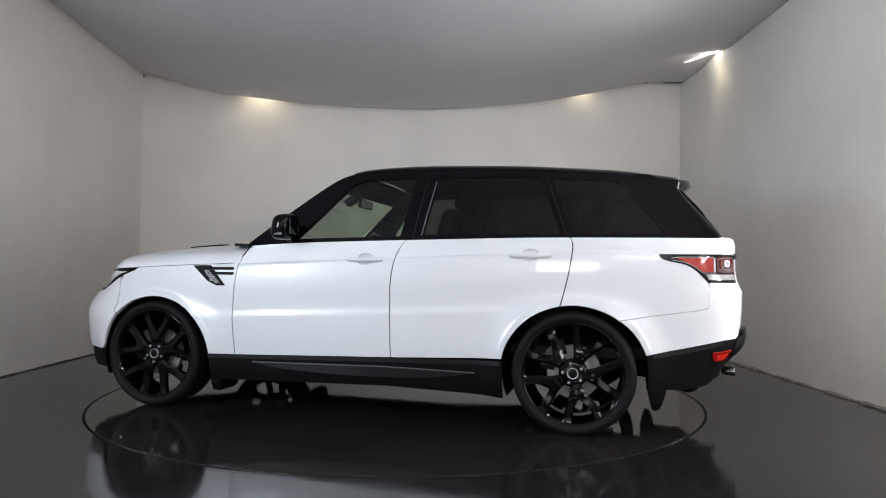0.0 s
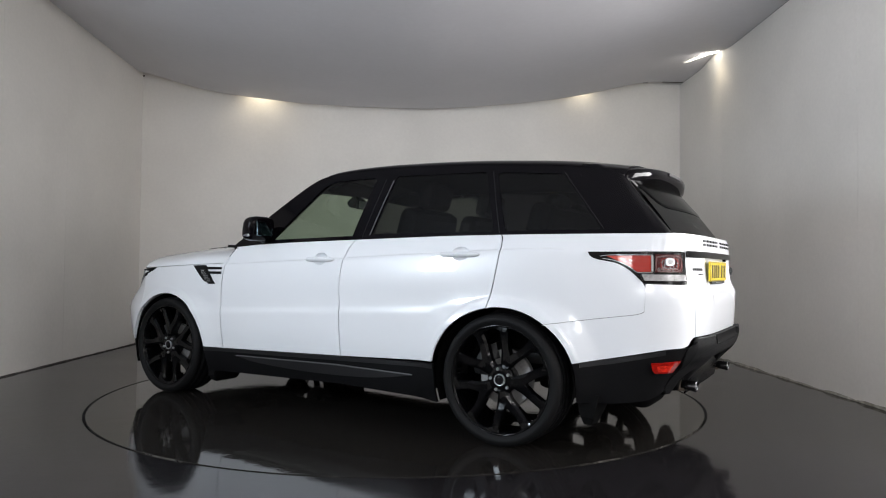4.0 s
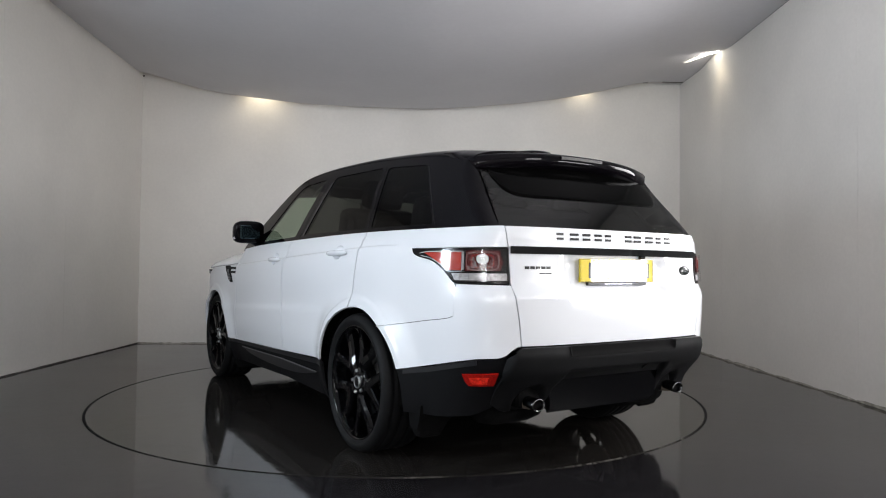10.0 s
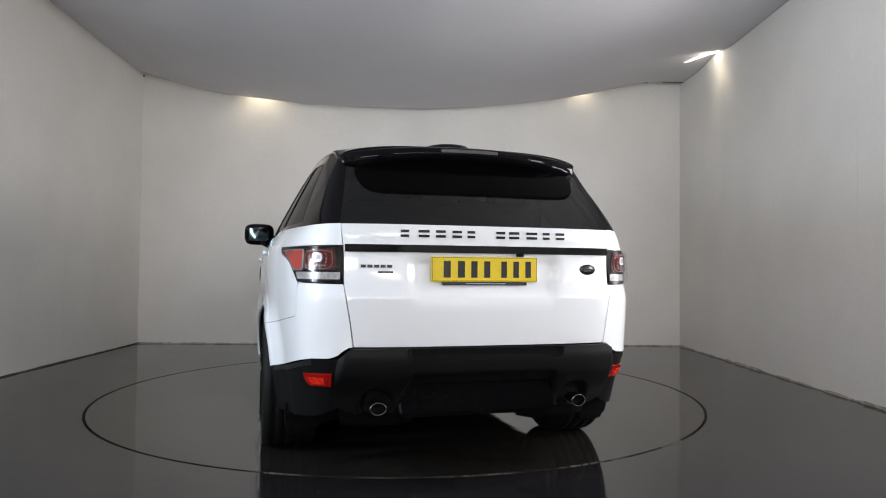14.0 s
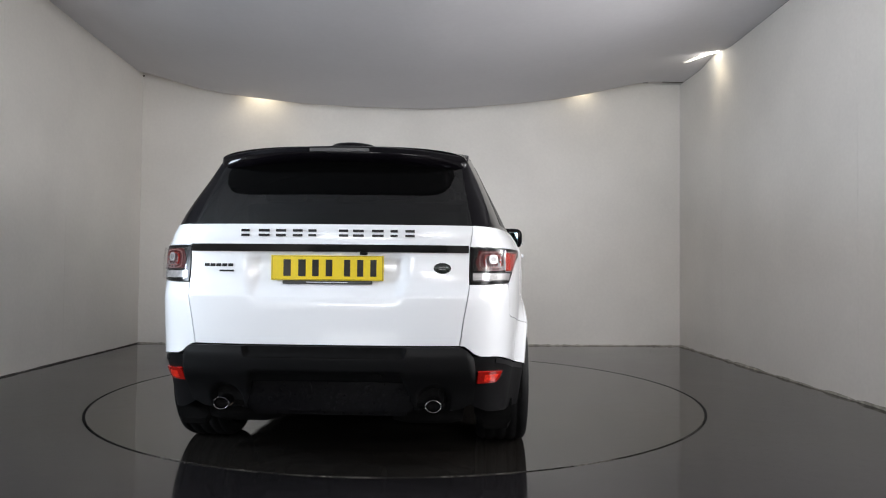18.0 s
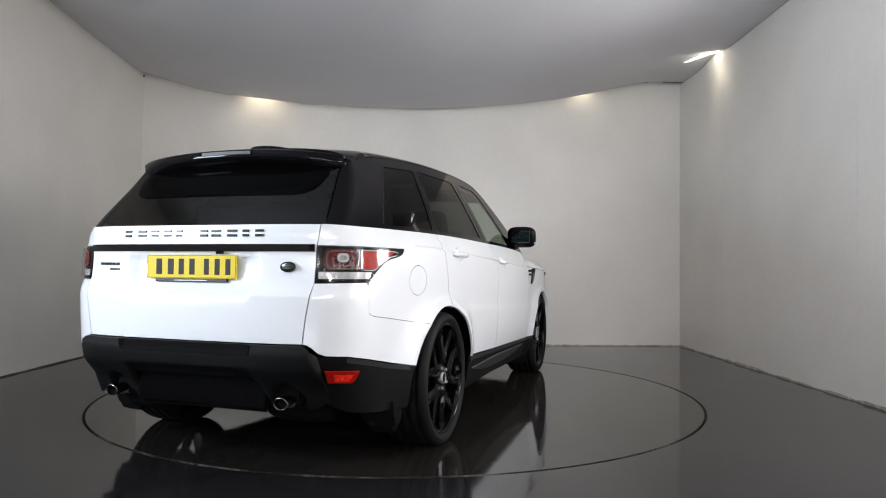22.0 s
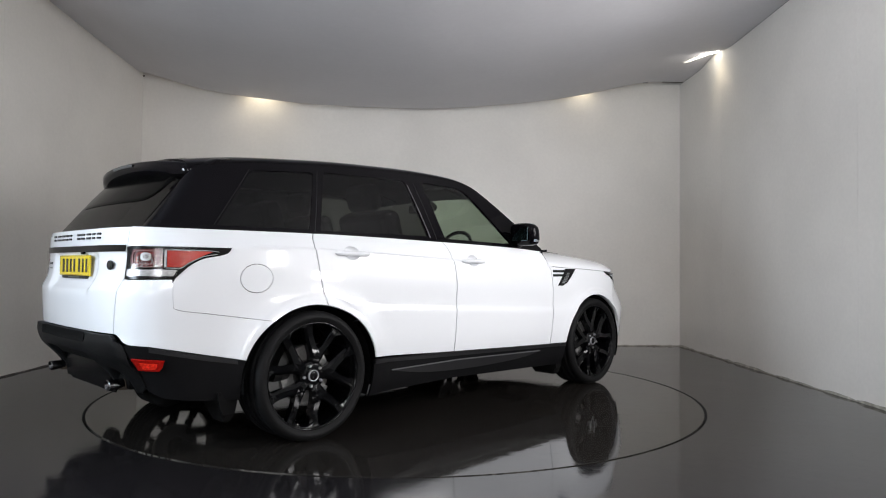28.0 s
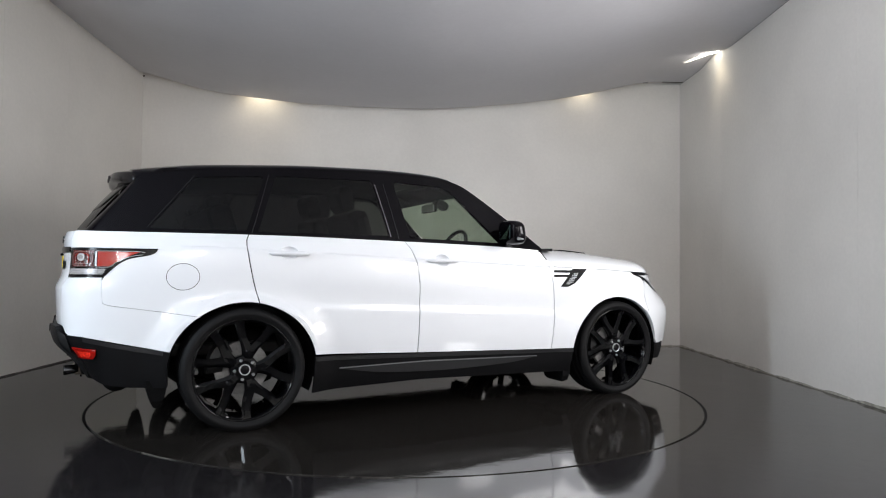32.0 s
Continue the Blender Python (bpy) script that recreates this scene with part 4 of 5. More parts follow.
part("tow_eye_cover", sheet(T([(-0.225 + 0.028 * math.cos(a * math.pi / 10), 0.492 + 0.018 * math.sin(a * math.pi / 10)) for a in range(20)]), lambda t, z: (lambda p: (p[0] - 0.010, p[1], p[2]))(bump_map(t, z)), (), 0.02, 0.005), PLASTIC, bumper)
for sg in (1, -1):
    bm = bmesh.new()
    ell = Matrix.Translation((-0.946, sg * 0.488, 0.362)) @ Matrix.Rotation(radians(-4), 4, "Y") @ Matrix.Diagonal((1, 1.08, 0.82, 1))
    lathe([(0.026, 0.06), (0.032, 0.06), (0.033, 0.02), (0.036, -0.012), (0.034, -0.02), (0.030, -0.016), (0.029, 0.03)], 28, "x", bm=bm, m=ell)
    tip = part("exhaust_tip", recalc(bm), CHROME, car, "oval chrome exhaust tip", smooth=True)
    part("exhaust_bore", lathe([(0.0005, 0.01), (0.0295, 0.006), (0.0295, 0.03)], 24, "x", m=ell), UNDER, tip, "black disc inside the exhaust tip")
    part("exhaust_pipe", tube([(-0.900, sg * 0.488, 0.360), (-0.850, sg * 0.488, 0.357), (-0.78, sg * 0.480, 0.352), (-0.70, sg * 0.45, 0.345)], 0.029, 14), RUSTY, car, "rusty exhaust pipe", smooth=True)
    part("silencer", lathe([(0.001, -0.18), (0.07, -0.17), (0.085, -0.1), (0.085, 0.1), (0.07, 0.17), (0.001, 0.18)], 20, "y", m=Matrix.Translation((-0.68, sg * 0.45, 0.31))), UNDER, car, smooth=True)


# ---- upper body ----
def yb(x):
    return body(sx(x), 1.176)[1] - 0.010


def green(x, z):
    d = z - 1.176
    return (x, yb(x) - 0.46 * d - 0.14 * d * d, z)


roof_z = curve([-0.70, -0.545, -0.28, 0.07, 0.43, 0.80, 1.04, 1.25, 1.44, 1.56], [1.550, 1.574, 1.612, 1.641, 1.664, 1.676, 1.680, 1.676, 1.664, 1.640])
a_line = smooth_line([(1.520, 1.640), (1.66, 1.580), (1.94, 1.360), (2.19, 1.150)], 5)
d_line = smooth_line([(-0.835, 1.180), (-0.72, 1.315), (-0.61, 1.44), (-0.555, 1.535)], 5)
frame_out = a_line + [(2.19 - 0.1 * i, belt_z(2.19 - 0.1 * i) - 0.012) for i in range(30)] + d_line + [(-0.5 + 0.1 * i, roof_z(-0.5 + 0.1 * i) - 0.022) for i in range(20)]
win_front = smooth_line([(1.835, 1.178), (1.70, 1.33), (1.55, 1.51), (1.49, 1.565), (1.42, 1.592)], 4) + [(1.09, 1.600), (1.065, 1.58), (1.108, 1.195)]
win_rear = [(0.955, 1.205), (0.905, 1.580), (0.89, 1.598), (0.24, 1.585), (0.222, 1.565), (0.085, 1.212), (0.09, 1.205)]
win_quarter = [(0.150, 1.565), (0.015, 1.215), (0.0, 1.208), (-0.525, 1.208), (-0.53, 1.22), (-0.275, 1.535), (-0.25, 1.545), (0.12, 1.575)]


def deeper(d):
    return lambda x, z: (lambda p: (p[0], p[1] - d, p[2]))(green(x, z))


for flip, sg in SIDES:
    sf = part("side_frame", sheet(frame_out, green, [win_front, win_rear, win_quarter], 0.05, 0.02, flip_y=flip), BLACKGLOSS, car, "gloss black window surround")
    for nm, poly, mat, lb in (("front_window", win_front, GLASS, "lightly tinted front side window"), ("rear_window", win_rear, PRIVACY, "dark privacy glass rear side window"),
                              ("quarter_window", win_quarter, PRIVACY, "dark privacy glass quarter window")):
        part(nm, sheet(inset(poly, 1.012), deeper(0.004), (), 0.06, 0.0, flip_y=flip), mat, sf, lb)
    # thin satin lines on the pillars
    for q in ([(1.025, 1.185), (0.985, 1.58), (0.981, 1.58), (1.021, 1.185)], [(0.045, 1.195), (0.188, 1.585), (0.184, 1.585), (0.041, 1.195)],
              [(-0.548, 1.212), (-0.272, 1.552), (-0.2755, 1.552), (-0.5515, 1.212)]):
        part("pillar_joint", sheet(q, deeper(-0.0015), (), 0.05, 0.003, flip_y=flip), CALIPER, sf)

    # highlight along the glossy window edge, painted as a grey strip
    seal = [(0.970, 1.198), (0.921, 1.570), (0.915, 1.570), (0.963, 1.198)]
    part("window_seal_highlight", sheet(seal, deeper(-0.002), (), 0.05, 0.004, flip_y=flip), EDGE_HIGHLIGHT, sf, "grey strip painting the highlight on the window seal")

    # corner pillar between side and tail glass
    dl = [green(x, z) for x, z in d_line]
    gl = [(-0.878 + 0.275 * k / (len(dl) - 1), 0.655 - 0.06 * k / (len(dl) - 1), 1.186 + 0.335 * k / (len(dl) - 1)) for k in range(len(dl))]

    def dpil(u, v, dl=dl, gl=gl, sg=sg):
        f = u * (len(dl) - 1)
        k = min(int(f), len(dl) - 2)
        a = Vector(dl[k]).lerp(Vector(dl[k + 1]), f - k)
        b = Vector(gl[k]).lerp(Vector(gl[k + 1]), f - k)
        p = a.lerp(b, v) + Vector((-0.02, 0.02, 0)) * (4 * v * (1 - v)) * 0.7
        return (p.x, sg * p.y, p.z)

    part("corner_pillar", grid_sheet(dpil, 12, 6, 0.006), BLACKGLOSS, car, "gloss black rear pillar")


def tail_glass(u, v):
    y = (2 * u - 1)
    w = 0.660 - 0.062 * v
    bow = 1 - y * y
    return (-0.880 - 0.060 * bow + v * (0.280 - 0.005 * bow) - 0.012 * 4 * v * (1 - v), w * y, 1.184 + 0.345 * v)


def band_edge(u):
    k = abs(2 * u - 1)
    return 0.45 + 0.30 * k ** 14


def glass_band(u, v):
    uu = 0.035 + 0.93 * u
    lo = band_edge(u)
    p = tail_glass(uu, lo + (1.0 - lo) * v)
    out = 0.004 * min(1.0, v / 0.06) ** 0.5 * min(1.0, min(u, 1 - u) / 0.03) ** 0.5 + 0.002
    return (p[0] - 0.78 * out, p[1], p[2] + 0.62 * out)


tg = part("tail_window", grid_sheet(tail_glass, 24, 10, 0.0), TAILGLASS, car, "dark privacy glass tail window")
# dark reflection under the spoiler, laid on the glass as a black sheet
part("glass_reflection_band", grid_sheet(glass_band, 40, 24, 0.0), DARK_REFLECTION, tg, "black band painting the dark reflection at the head of the glass")


def windscreen(u, v):
    y = 2 * u - 1
    bow = 1 - y * y
    return (2.205 + 0.25 * bow - v * (0.705 + 0.16 * bow) + 0.02 * 4 * v * (1 - v), (0.880 - 0.205 * v) * y, 1.140 + 0.02 * bow + v * (0.490 + 0.030 * bow) + 0.02 * 4 * v * (1 - v))


screen = part("windscreen", grid_sheet(windscreen, 24, 12, 0.0), GLASS, car, "clear windscreen")
part("shade_band", grid_sheet(lambda u, v: (lambda p: (p[0] - 0.010, p[1], p[2] - 0.008))(windscreen(0.02 + 0.96 * u, 0.76 + 0.24 * v)), 20, 5, 0.0), CABIN, screen, "dark band at the head of the windscreen")
for sg in (1, -1):
    bm = box(-0.19, 0.0, -0.20, 0.20, -0.012, 0.012, 0.01, Matrix.Translation((1.60, sg * 0.38, 1.545)) @ Matrix.Rotation(radians(16), 4, "Y"))
    part("sun_visor", bm, CABIN, car, "dark grey sun visor")


def roof(u, v):
    x = -0.62 + 2.15 * v
    e = roof_z(x) - 0.020
    w = green(x, e)[1] + 0.001
    y = math.sin((u - 0.5) * math.pi)
    return (x, w * y, e + 0.066 * (1 - abs(y) ** 3.0) ** 0.55)


part("roof", grid_sheet(roof, 40, 30, 0.01), BLACKGLOSS, car, "gloss black roof")
part("headliner", grid_sheet(lambda u, v: (lambda p: (p[0], p[1] * 0.94, p[2] - 0.045))(roof(u, v * 0.97 + 0.02)), 16, 12, 0.0, (1, 0, 3)), HEADLINER, car, "grey headliner")
bm = bmesh.new()
for v in (-1,):
    lathe([(0.001, 0.036), (0.085, 0.035), (0.108, 0.029), (0.120, 0.012), (0.122, 0.0)], 28, "z", bm=bm, m=Matrix.Translation((-0.30, 0, 1.634)) @ Matrix.Diagonal((1.2, 1.1, 1, 1)))
part("aerial_pod", recalc(bm), BLACKGLOSS, car, "low gloss black aerial pod", smooth=True)


# spoiler
def spoiler_section(y):
    k = abs(y) / 0.640
    xt = -0.735 + 0.120 * k ** 3.2
    zt = 1.589 - 0.038 * k ** 2
    xr = -0.36
    zr = roof((math.asin(min(1, abs(y) / 0.70)) / math.pi) + 0.5, (xr + 0.62) / 2.15)[2]
    return [(xr, zr - 0.01), (-0.45, (zr * 0.60 + (zt + 0.006) * 0.40) + 0.006 * (1 - k ** 3)), (xt + 0.06, zt + 0.012 - 0.006 * k ** 3), (xt + 0.015, zt + 0.002), (xt, zt - 0.012), (xt + 0.008, zt - 0.042 - 0.050 * k ** 5),
            (xt + 0.030 + 0.03 * k ** 5, zt - 0.062 - 0.070 * k ** 5), (-0.62 + 0.03 * k, zt - 0.085 - 0.02 * k), (-0.52, zt - 0.095), (xr, zr - 0.07)]


bm = bmesh.new()
rings = []
for i in range(41):
    y = 0.640 * math.sin((i / 40 - 0.5) * math.pi)
    sec = spoiler_section(y)
    k = abs(y) / 0.640
    f = 0.30 + 0.70 * math.sqrt(max(0.0, 1 - ((k - 0.94) / 0.06) ** 2)) if k > 0.94 else 1.0
    cx, cz = sec[4][0] + 0.07, sec[4][1] - 0.028
    rings.append([bm.verts.new((cx + (x - cx) * f if x < -0.5 else x, y, cz + (z - cz) * f if x < -0.5 else z)) for x, z in sec])
for a, b in zip(rings, rings[1:]):
    for k in range(len(a)):
        bm.faces.new((a[k], a[(k + 1) % len(a)], b[(k + 1) % len(a)], b[k]))
bm.faces.new(rings[0])
bm.faces.new(rings[-1][::-1])
recalc(bm)
bmesh.ops.bevel(bm, geom=[e for e in bm.edges if e.is_manifold and e.calc_face_angle(0) > 0.7], offset=0.006, segments=2, affect="EDGES")
spoiler = part("roof_spoiler", bm, BLACKGLOSS, car, "gloss black roof spoiler", smooth=True)
bm = bmesh.new()
prev = None
for i in range(13):
    y = -0.148 + 0.296 * i / 12
    sc = spoiler_section(y)
    xt, zt = sc[4]
    q = [bm.verts.new((xt - 0.003, y, zt + 0.004)), bm.verts.new((xt - 0.003, y, zt - 0.012)), bm.verts.new((xt + 0.02, y, zt - 0.012)), bm.verts.new((xt + 0.02, y, zt + 0.006))]
    if prev:
        for k in range(4):
            bm.faces.new((prev[k], q[k], q[(k + 1) % 4], prev[(k + 1) % 4]))
    prev = q
part("high_brake_lamp", recalc(bm), SMOKELENS, spoiler, "clear high-level brake lamp")


# bonnet and front
bonnet_rise = curve([2.2, 2.6, 3.0, 3.28, 3.45, 3.58], [0.152, 0.150, 0.137, 0.122, 0.085, 0.030])
S_HOOD0, S_HOOD1 = sx(2.235), S_FRONT - 0.02


def bonnet(u, v):
    s = S_HOOD0 + (S_HOOD1 - S_HOOD0) * v
    x0 = PC[int(np.interp(s, PS, np.arange(len(PS))))][0]
    zh = hood_line(x0)
    e = body(s, zh)
    y = math.sin((u - 0.5) * math.pi)
    return (e[0] + 0.03 * (1 - y * y) * (1 - v), e[1] * y, zh + bonnet_rise(e[0]) * (1 - abs(y) ** 5.0) ** 0.6)


hood = part("bonnet", grid_sheet(bonnet, 44, 30, 0.012), WHITE, car, "glossy white bonnet")
for sg in (1, -1):
    v0 = [(2.625, 0.42), (2.90, 0.44), (2.88, 0.58), (2.625, 0.56)]
    bm = bmesh.new()

    def on_hood(x, y, lift):
        v = (sx(x) - S_HOOD0) / (S_HOOD1 - S_HOOD0)
        e = body(sx(x), hood_line(x))[1]
        return Vector(bonnet(0.5 + math.asin(y / e) / math.pi, v)) + Vector((0, 0, lift))
    lo = [on_hood(x, sg * y, 0.002) for x, y in v0]
    hi = [on_hood(x, sg * y, 0.010) for x, y in inset(v0, 0.93)]
    a, b = [bm.verts.new(p) for p in lo], [bm.verts.new(p) for p in hi]
    bm.faces.new(b)
    for k in range(4):
        bm.faces.new((a[k], a[(k + 1) % 4], b[(k + 1) % 4], b[k]))
    part("bonnet_vent", recalc(bm), BLACKGLOSS, hood, "gloss black bonnet vent")
bm = grid_sheet(lambda u, v: (2.46 - 0.27 * v - 0.12 * (2 * u - 1) ** 2, (2 * u - 1) * 0.86, 1.150 - 0.01 * v + 0.012 * (1 - (2 * u - 1) ** 2)), 16, 4, 0.02)
part("scuttle", bm, PLASTIC_BLACK, car, "black plastic scuttle below the windscreen")
for y0 in (0.55, -0.1):
    part("wiper", tube([(2.36, y0, 1.185), (2.30, y0 - 0.25, 1.195), (2.22, y0 - 0.5, 1.20)], 0.009, 8), PLASTIC_BLACK, car, "black wiper arm")


def nose(t, z):
    p = body(S_FRONT - abs(t), z)
    return (p[0], math.copysign(p[1], t), p[2])


def F(pts):
    """Points (x, z) on the flank or (None, y, z) on the nose, as points round the nose."""
    k = int(np.argmax(PC[:, 0] > 3.0))
    return [(S_FRONT - sx(q[0]), q[1]) if len(q) == 2 else (S_FRONT - float(np.interp(-q[1], -PC[k:, 1], PS[k:])), q[2]) for q in pts]


nh = F([(None, 0.0, 0.93), (None, 0.56, 0.935), (None, 0.60, 0.795), (3.46, 0.805), (3.35, 0.842), (3.205, 0.905), (3.205, 0.80), (3.23, 0.66)]) + F(arc(BASE, 43, 8, 6)) + F([(3.36, 0.388), (None, 0.4, 0.40), (None, 0.0, 0.40)])
grille = F([(None, 0.0, 0.90), (None, 0.50, 0.90), (None, 0.46, 0.76), (None, 0.0, 0.74)])
mirror_t = lambda pts: [(-q[0], q[1]) for q in pts]
nose_out = nh[1:-1] + mirror_t(nh[1:-1])[::-1]
grille_out = grille[1:-1] + mirror_t(grille[1:-1])[::-1]
fb = part("front_bumper", sheet(nose_out, nose, [grille_out], 0.05, 0.025), WHITE, car, "glossy white front bumper")
part("grille", sheet(grille_out, lambda t, z: (lambda p: (p[0] - 0.012, p[1], p[2]))(nose(t, z)), (), 0.05, 0.01), BLACKGLOSS, fb, "gloss black grille")
lip = F([(3.345, 0.384), (None, 0.4, 0.396), (None, -0.0, 0.396), (None, 0.0, 0.22), (None, 0.5, 0.24), (3.33, 0.25)])
part("front_lip", sheet([lip[0], lip[1]] + mirror_t(lip[:2])[::-1] + mirror_t(lip[4:])[::-1] + lip[4:], lambda t, z: (lambda p: (p[0] - 0.01, p[1] * 0.992, p[2]))(nose(t, z)), (), 0.05, 0.03), PLASTIC_BLACK, car, "black plastic front lip")
for flip, sg in SIDES:
    hl = S([(3.078, 0.960), (3.25, 0.958), (3.42, 0.952)]) + [(S_FRONT - F([(None, 0.56, 0.95)])[0][0], 0.945), (S_FRONT - F([(None, 0.60, 0.868)])[0][0], 0.800)] + S([(3.465, 0.812), (3.36, 0.850), (3.215, 0.912)])
    lamp = part("headlamp", sheet(hl, body, (), 0.03, 0.02, flip_y=flip), LAMP_DARK, car, "clear headlamp in a dark housing")
    def nose_s(y):
        return S_FRONT - F([(None, y, 0.9)])[0][0]

    def proud(d):
        return lambda s, z: (lambda p: (p[0] + d, p[1] + d, p[2]))(body(s, z))

    lens_q = S([(3.130, 0.945), (3.25, 0.950), (3.42, 0.944)]) + [(nose_s(0.58), 0.936), (nose_s(0.615), 0.815)] + S([(3.462, 0.824), (3.365, 0.860), (3.222, 0.918)])
    part("headlamp_lens", sheet(lens_q, proud(0.006), (), 0.025, 0.008, flip_y=flip), HEADLENS, lamp, "clear silver headlamp lens")
    brow = S([(3.085, 0.959), (3.25, 0.958), (3.42, 0.952), (3.42, 0.945), (3.25, 0.951), (3.125, 0.947)])
    part("lamp_brow", sheet(brow, proud(0.008), (), 0.025, 0.008, flip_y=flip), PLASTIC_BLACK, lamp, "black brow over the lens")

# floor pan and running gear seen under the sills
bm = bmesh.new()
add_box(bm, 0.52, 2.40, -0.86, 0.86, 0.235, 0.44, 0.03)
add_box(bm, -0.88, 0.6, -0.54, 0.54, 0.33, 0.60, 0.03)
add_box(bm, 2.3, 3.5, -0.54, 0.54, 0.26, 0.70, 0.03)
part("floor_pan", bm, UNDER, car, "black underbody")
for hx in (0.0, BASE):
    bm = tube([(hx, -0.7, HUB_Z - 0.02), (hx, -0.3, HUB_Z - 0.05), (hx, 0.3, HUB_Z - 0.05), (hx, 0.7, HUB_Z - 0.02)], 0.04, 10)
    add_box(bm, hx - 0.12, hx + 0.12, -0.16, 0.16, 0.20, 0.40, 0.04)
    part("axle", bm, UNDER, car)
    for sg in (1, -1):
        part("lower_arm", tube([(hx + 0.02, sg * 0.68, 0.23), (hx + 0.14, sg * 0.45, 0.20), (hx + 0.30, sg * 0.28, 0.22)], 0.032, 8), UNDER, car)


# ---- mirrors ----
for flip, sg in SIDES:
    def shell(u, v, sg=sg):
        a, b = 2 * math.pi * u, (v - 0.5) * math.pi
        def pw(q, e):
            return math.copysign(abs(q) ** e, q)
        cx, cy, cz = pw(math.cos(b), 0.55) * pw(math.cos(a), 0.75), pw(math.cos(b), 0.55) * pw(math.sin(a), 0.55), pw(math.sin(b), 0.55)
        x = 0.082 * cx * (1.0 if cx > 0 else 0.55)
        return (1.865 + x - 0.03 * cz * 0.4, sg * (0.995 + 0.118 * cy + 0.0 * x), 1.252 + 0.086 * cz)
    mir = part("door_mirror", grid_sheet(shell, 28, 16, 0, (1.865, sg * 0.995, 1.252)), BLACKGLOSS, car, "gloss black door mirror")
    bm = bmesh.new()
    add_box(bm, 1.8185, 1.8215, -0.078, 0.078, -0.050, 0.050, 0.003, Matrix.Translation((1.816, sg * 0.995, 1.252)) @ Matrix.Rotation(radians(6 * sg), 4, "Z") @ Matrix.Translation((-1.82, 0, 0)))
    part("mirror_glass", bm, MIRRORGLASS, mir, "mirror glass")
    bm = tube([(1.90, sg * 0.87, 1.150), (1.885, sg * 0.92, 1.165), (1.875, sg * 0.96, 1.185)], 0.024, 10)
    part("mirror_arm", bm, BLACKGLOSS, mir)
    bm = tube([(1.85, sg * 1.108, 1.205), (1.90, sg * 1.098, 1.205), (1.935, sg * 1.05, 1.205), (1.945, sg * 0.96, 1.207)], 0.010, 8)
    part("turn_signal", bm, SATIN, mir, "clear turn signal strip")

# ---- wheels ----
def build_wheel():
    w = new("wheel")
    tyre = [(0.301, -0.120), (0.312, -0.132), (0.342, -0.138), (0.360, -0.128), (0.3695, -0.108)]
    for g in (-0.085, -0.03, 0.03, 0.085):
        tyre += [(0.372, g - 0.012), (0.365, g - 0.009), (0.365, g + 0.001), (0.372, g + 0.004)]
    tyre += [(0.3695, 0.108), (0.360, 0.128), (0.342, 0.138), (0.330, 0.139), (0.327, 0.1365), (0.316, 0.134), (0.308, 0.127), (0.301, 0.120)]
    part("tyre", recalc(lathe(tyre, 72)), RUBBER, w, "black low-profile tyre", smooth=True)
    rim = part("rim", recalc(lathe([(0.308, 0.124), (0.306, 0.1275), (0.299, 0.126), (0.293, 0.112), (0.286, 0.060), (0.278, 0.0), (0.274, -0.10), (0.301, -0.122)], 72)), RIM, w, "gloss black alloy rim", smooth=True)
    for k in range(5):
        a0 = radians(90 + 72 * k)
        for sgn in (1, -1):
            bm = bmesh.new()
            prof = smooth_line([(0.040, 3.0, 0.022, 0.101), (0.075, 4.0, 0.027, 0.1085), (0.102, 5.0, 0.0310, 0.1120), (0.124, 6.8, 0.0330, 0.1115), (0.144, 9.8, 0.0315, 0.1090),
                                (0.165, 13.0, 0.0288, 0.1070), (0.186, 15.8, 0.0268, 0.1058), (0.212, 17.8, 0.0258, 0.1055), (0.240, 18.9, 0.0258, 0.1062), (0.272, 19.6, 0.0275, 0.1095), (0.301, 20.0, 0.035, 0.1155)], 3)
            prev = None
            for r, da, hw, yf in prof:
                a = a0 + sgn * radians(da)
                c, s_ = math.cos(a), math.sin(a)
                ring = []
                # the side towards the open pocket has a wide chamfer
                for off, y in ((-hw * sgn, yf - 0.006), (-hw * 0.82 * sgn, yf), (hw * 0.45 * sgn, yf - 0.001), (hw * sgn, yf - 0.014), (hw * 0.85 * sgn, yf - 0.055), (-hw * 0.85 * sgn, yf - 0.050)):
                    ring.append(bm.verts.new((r * c - off * s_, y, r * s_ + off * c)))
                if prev:
                    for q in range(6):
                        bm.faces.new((prev[q], prev[(q + 1) % 6], ring[(q + 1) % 6], ring[q]))
                else:
                    bm.faces.new(ring)
                prev = ring
            bm.faces.new(prev)
            part("spoke", recalc(bm), RIM, rim)
        # rounded end of the pocket between two neighbouring spokes
        bm = bmesh.new()
        prev = None
        for i in range(13):
            u = 2 * i / 12 - 1
            a = a0 + radians(36 + 15.5 * u)
            c, s_ = math.cos(a), math.sin(a)
            r0 = 0.2870 - 0.030 * abs(u) ** 2.5
            ring = [bm.verts.new((r * c, y, r * s_)) for r, y in ((r0, 0.104), (r0 + 0.004, 0.112), (0.3015, 0.118), (0.3015, 0.06), (r0 - 0.004, 0.06))]
            if prev:
                for q in range(5):
                    bm.faces.new((prev[q], prev[(q + 1) % 5], ring[(q + 1) % 5], ring[q]))
            else:
                bm.faces.new(ring)
            prev = ring
        bm.faces.new(prev[::-1])
        part("pocket_end", recalc(bm), RIM, rim)
        # bolt pocket in the root of each pair
        m = Matrix.Translation((0.104 * math.cos(a0), 0, 0.104 * math.sin(a0)))
        part("spoke_recess", recalc(lathe([(0.0005, 0.1128), (0.0080, 0.1128), (0.0095, 0.1140), (0.0110, 0.1140), (0.0120, 0.108)], 12, m=m)), RIM, rim)
